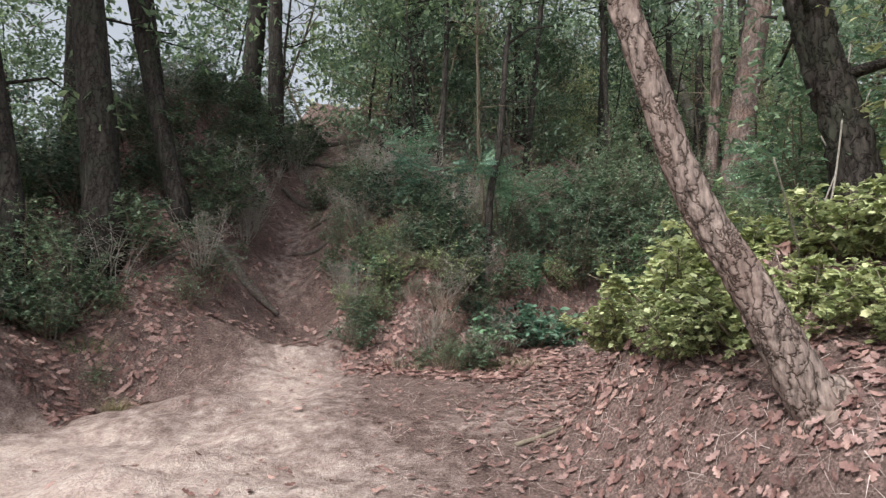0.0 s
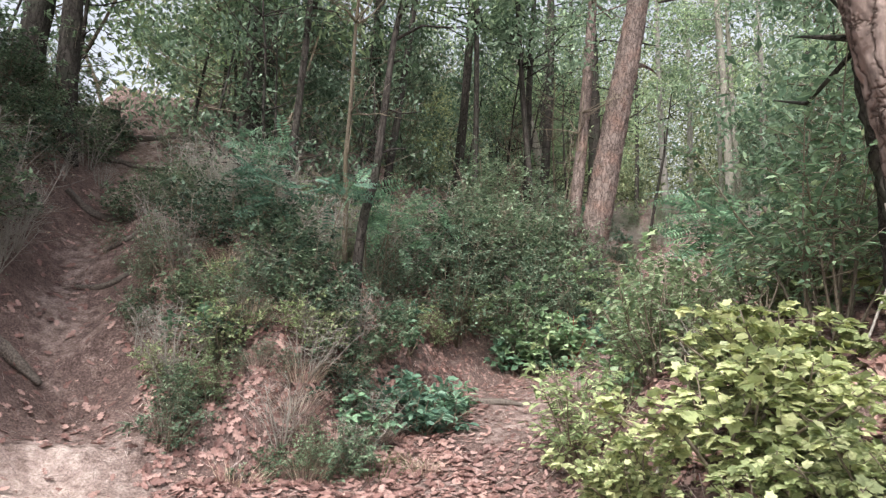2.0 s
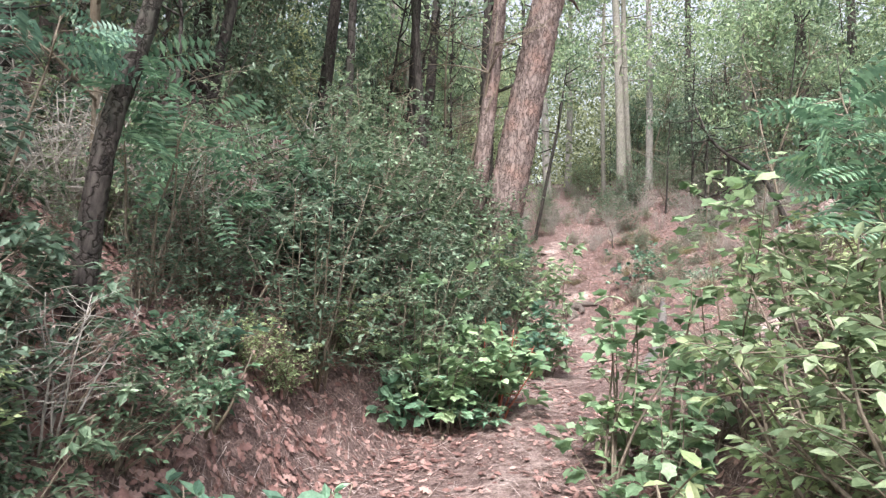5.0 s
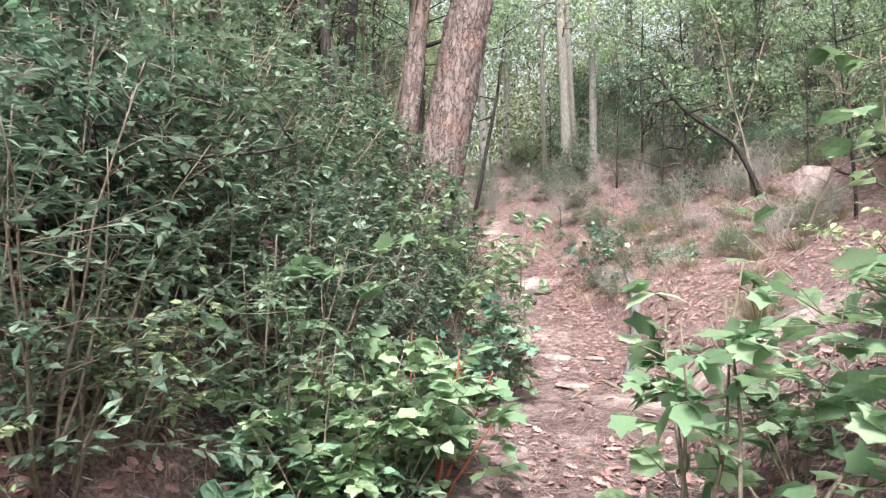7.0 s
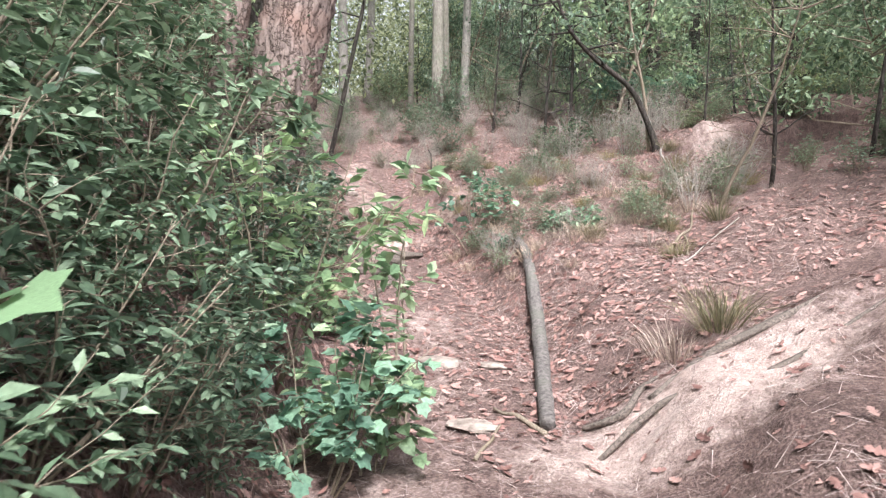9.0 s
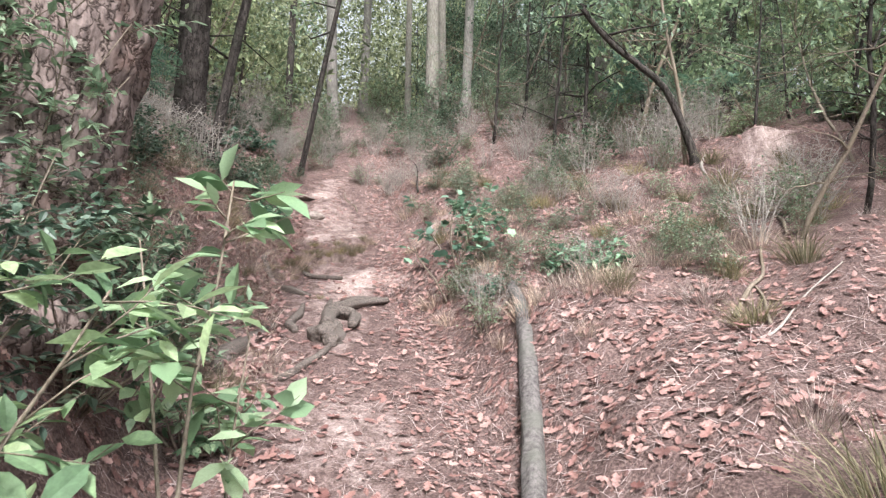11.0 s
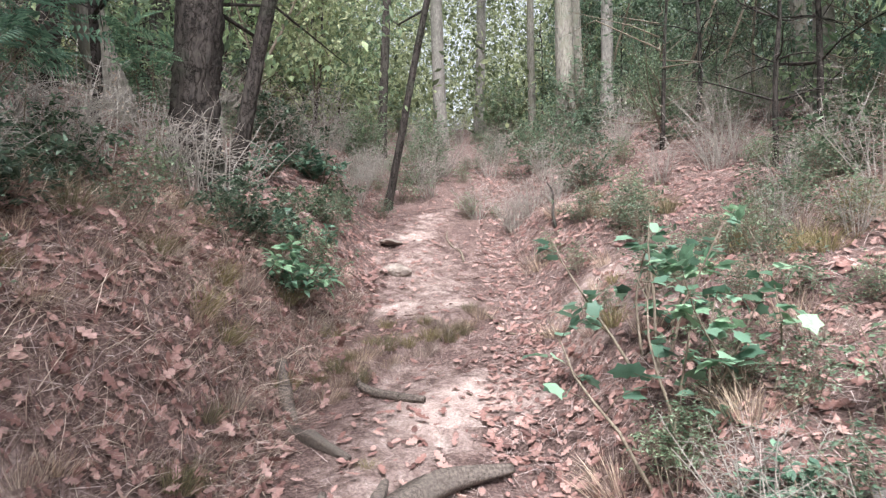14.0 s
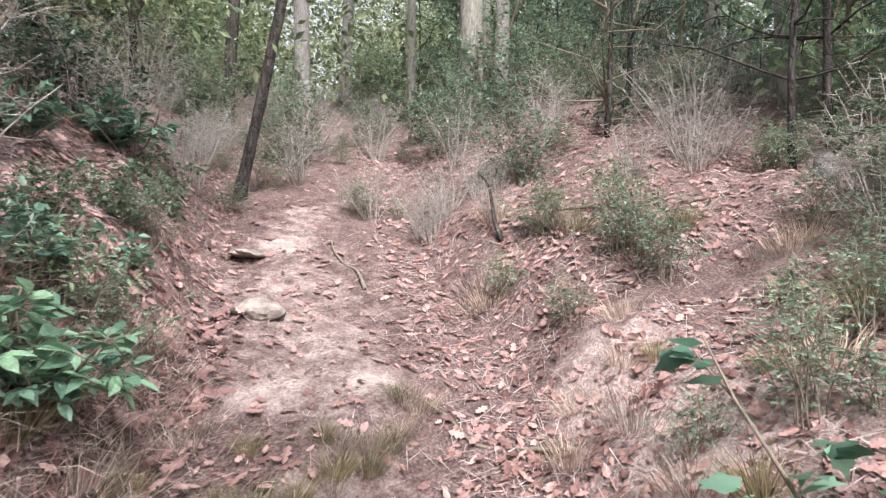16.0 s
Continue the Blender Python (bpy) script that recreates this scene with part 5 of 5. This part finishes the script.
way, up = lying(lx, ly, lrng, 0.14)
pos, size = np.stack([lx, ly, lz + lrng.uniform(0.004, 0.022, count)], -1), lrng.uniform(0.03, 0.09, count)
cut = count * 3 // 5
leaves(litter_geo, "oak", pos[:cut], way[:cut], up[:cut], size[:cut])
leaves(litter_geo, "oval", pos[cut:], way[cut:], up[cut:], size[cut:] * 0.85)
litter_ob = new("fallen_leaves", litter_geo.data("fallen_leaves", LITTER, False))
litter_ob.parent = ground
tagged(litter_ob, "dead reddish oak leaves strewn over the floor", kind="stuff")

nx, ny, nrng = litter_spots(105000, 6, 2.5)
keep = keep_off_sand(nx, ny, nrng, 0.5)
nx, ny = nx[keep], ny[keep]
nz = ground_height(nx, ny)
count = len(nx)
needle_geo = Geo()
way, up = lying(nx, ny, nrng, 0.06)
leaves(needle_geo, "needle", np.stack([nx, ny, nz + nrng.uniform(0.004, 0.02, count)], -1), way, up, nrng.uniform(0.08, 0.2, count))
needle_ob = new("fallen_needles", needle_geo.data("fallen_needles", NEEDLES, False))
needle_ob.parent = ground
tagged(needle_ob, "dry pine needles over the floor", kind="stuff")

single_leaf = Geo()
leaves(single_leaf, "oak", [(0, 0, 0)], [(0, 1, 0)], [(0, 0, 1)], [1])
single_mesh = single_leaf.data("fallen_leaf", LITTER_SINGLE, False)
prng = random.Random(9)
made = 0
while made < 280:
    x, y = prng.uniform(6.2, 11.0), prng.uniform(11.2, 16.5)
    d = float(along(TRAIL, np.array([x]), np.array([y]))[2][0])
    if not -2.8 < d < 0.9:
        continue
    ob = new("fallen_leaf", single_mesh)
    ob.parent = ground
    n = Vector(ground_normal(np.array([x]), np.array([y]))[0])
    tilt = n.to_track_quat("Z", "Y").to_matrix().to_4x4()
    flip = 180 if prng.random() < 0.4 else 0
    ob.matrix_basis = (Matrix.Translation((x, y, gz(x, y) + 0.025)) @ tilt @ pose(0, 0, 0, prng.uniform(-12, 12) + flip, prng.uniform(-12, 12), prng.uniform(0, 360))
                       @ Matrix.Scale(prng.uniform(0.06, 0.11), 4))
    made += 1

# litter round the foot of the leaning pine and along the bank of the clearing
frng2 = np.random.RandomState(63)
fx, fy = frng2.uniform(-0.3, 3.4, 7000), frng2.uniform(2.6, 7.4, 7000)
keep = frng2.uniform(0, 1, 7000) < np.clip(0.25 + 0.5 * (fx - 0.1), 0.2, 1.0)
fx, fy = fx[keep], fy[keep]
foot_geo = Geo()
way, up = lying(fx, fy, frng2, 0.2)
leaves(foot_geo, "oak", np.stack([fx, fy, ground_height(fx, fy) + frng2.uniform(0.004, 0.03, len(fx))], -1), way, up, frng2.uniform(0.03, 0.095, len(fx)))
foot_ob = new("fallen_leaves", foot_geo.data("fallen_leaves", LITTER, False))
foot_ob.parent = ground
tagged(foot_ob, "dead leaves heaped round the foot of a pine", kind="stuff")

# thicker litter and straw on the knoll and under the hillside trees
krng = np.random.RandomState(41)
kx, ky = krng.uniform(-6, 1.6, 15000), krng.uniform(5.6, 11.5, 15000)
keep = ((np.abs(along(SIDE, kx, ky)[2]) > 0.75) | (krng.uniform(0, 1, 15000) < 0.25)) & (along(TRAIL, kx, ky)[2] > 0.5) & ((ky > 7.1) | (kx < -3.2 + 0.4 * (ky - 6)))
kx, ky = kx[keep], ky[keep]
sx, sy = krng.uniform(-1.9, 0.9, 3600), krng.uniform(6.6, 8.8, 3600)
keep = np.abs(along(SIDE, sx, sy)[2]) > 0.5
kx, ky = np.append(kx, sx[keep]), np.append(ky, sy[keep])
knoll_geo = Geo()
way, up = lying(kx, ky, krng, 0.16)
leaves(knoll_geo, "oak", np.stack([kx, ky, ground_height(kx, ky) + krng.uniform(0.004, 0.025, len(kx))], -1), way, up, krng.uniform(0.04, 0.11, len(kx)))
knoll_ob = new("fallen_leaves", knoll_geo.data("fallen_leaves", LITTER, False))
knoll_ob.parent = ground
tagged(knoll_ob, "dead leaves thick on the knoll", kind="stuff")
for _ in range(34):
    x, y = prng.uniform(-1.7, 0.5), prng.uniform(7.0, 9.0)
    if abs(float(along(SIDE, np.array([x]), np.array([y]))[2][0])) > 0.6:
        copy_thing(bent_tuft, on_ground(x, y, prng.uniform(0, 360), prng.uniform(0.5, 0.9)))

# drooping straw on the banks
def scatter_tufts(obs, count, box, low, high, scales):
    done = 0
    for _ in range(count * 40):
        x, y = prng.uniform(box[0], box[1]), prng.uniform(box[2], box[3])
        if done < count and low < float(along(TRAIL, np.array([x]), np.array([y]))[2][0]) < high:
            copy_thing(prng.choice(obs), on_ground(x, y, prng.uniform(0, 360), prng.uniform(*scales), 0.02, (prng.uniform(-15, 15), prng.uniform(-15, 15))))
            done += 1


scatter_tufts([bent_tuft, bent_tuft, dry_tuft], 80, (6.6, 9.6, 14.2, 18.2), 0.55, 2.3, (0.25, 0.62))
scatter_tufts([bent_tuft, bent_tuft, bent_tuft, dry_tuft], 56, (8.2, 12.6, 12.6, 18.2), -4.2, -1.0, (0.4, 0.75))
scatter_tufts([bent_tuft, dry_tuft], 26, (8.0, 14.5, 10.5, 13.5), -5.5, -1.6, (0.5, 0.9))
for n in range(30):
    u = n / 29
    x, y = 8.6 + 1.85 * u + prng.uniform(-0.07, 0.07), 16.88 + 0.49 * u + prng.uniform(-0.07, 0.07)
    copy_thing(bent_tuft if n % 3 else dry_tuft, on_ground(x, y, prng.uniform(0, 360), prng.uniform(0.3, 0.48)))

tuft(on_ground(-3.7, 6.4), 200, 0.2, 0.5, GREEN_GRASS, 9, "mossy clump of yellow-green grass at the slope's foot")


# crooked bare branches reaching out of the tall bushes
def bare_branch(nodes, r, seed):
    rng = np.random.RandomState(seed)
    x, y = nodes[0][0], nodes[0][1]
    line = smooth_line([(x - 0.1, y + 0.15, gz(x - 0.1, y + 0.15) - 0.05), *nodes], 8)
    root = thing("bare_branch", pose(*line[0]), "crooked dark bare branch reaching out of a bush", "branch", "bare branches")
    geo = Geo()
    geo.tube([p - line[0] for p in line], np.linspace(r, r * 0.3, len(line)), 8)
    part("stem", geo, DARK_BARK, root)
    for _ in range(5):
        n = rng.randint(len(line) // 3, len(line) - 2)
        twig = Geo()
        twig.tube(curve_pts(line[n] - line[0], rng.normal(0, 1, 3) + np.array((0, 0, 0.4)), rng.uniform(0.2, 0.45), 4, 0.25, rng), np.linspace(r * 0.4, 0.002, 5), 5)
        part("twig", twig, DARK_BARK, root)


bare_branch([(1.85, 10.25, 2.98), (1.98, 10.26, 3.08), (2.35, 10.19, 3.16), (2.52, 10.16, 3.23)], 0.014, 1)
bare_branch([(1.59, 10.22, 3.01), (1.74, 10.24, 3.11), (1.62, 10.26, 3.25), (1.5, 10.28, 3.4)], 0.018, 2)


# leaves caught on top of the straw of the left bank
brng = np.random.RandomState(57)
bx, by = brng.uniform(6.4, 10.2, 5200), brng.uniform(14.0, 18.6, 5200)
off = along(TRAIL, bx, by)[2]
keep = (off > 0.45) & (off < 2.6)
bx, by = bx[keep], by[keep]
bank_geo = Geo()
way, up = lying(bx, by, brng, 0.35)
leaves(bank_geo, "oak", np.stack([bx, by, ground_height(bx, by) + brng.uniform(0.01, 0.09, len(bx))], -1), way, up, brng.uniform(0.035, 0.1, len(bx)))
bank_ob = new("fallen_leaves", bank_geo.data("fallen_leaves", LITTER, False))
bank_ob.parent = ground
tagged(bank_ob, "dead leaves caught in the straw of the bank", kind="stuff")
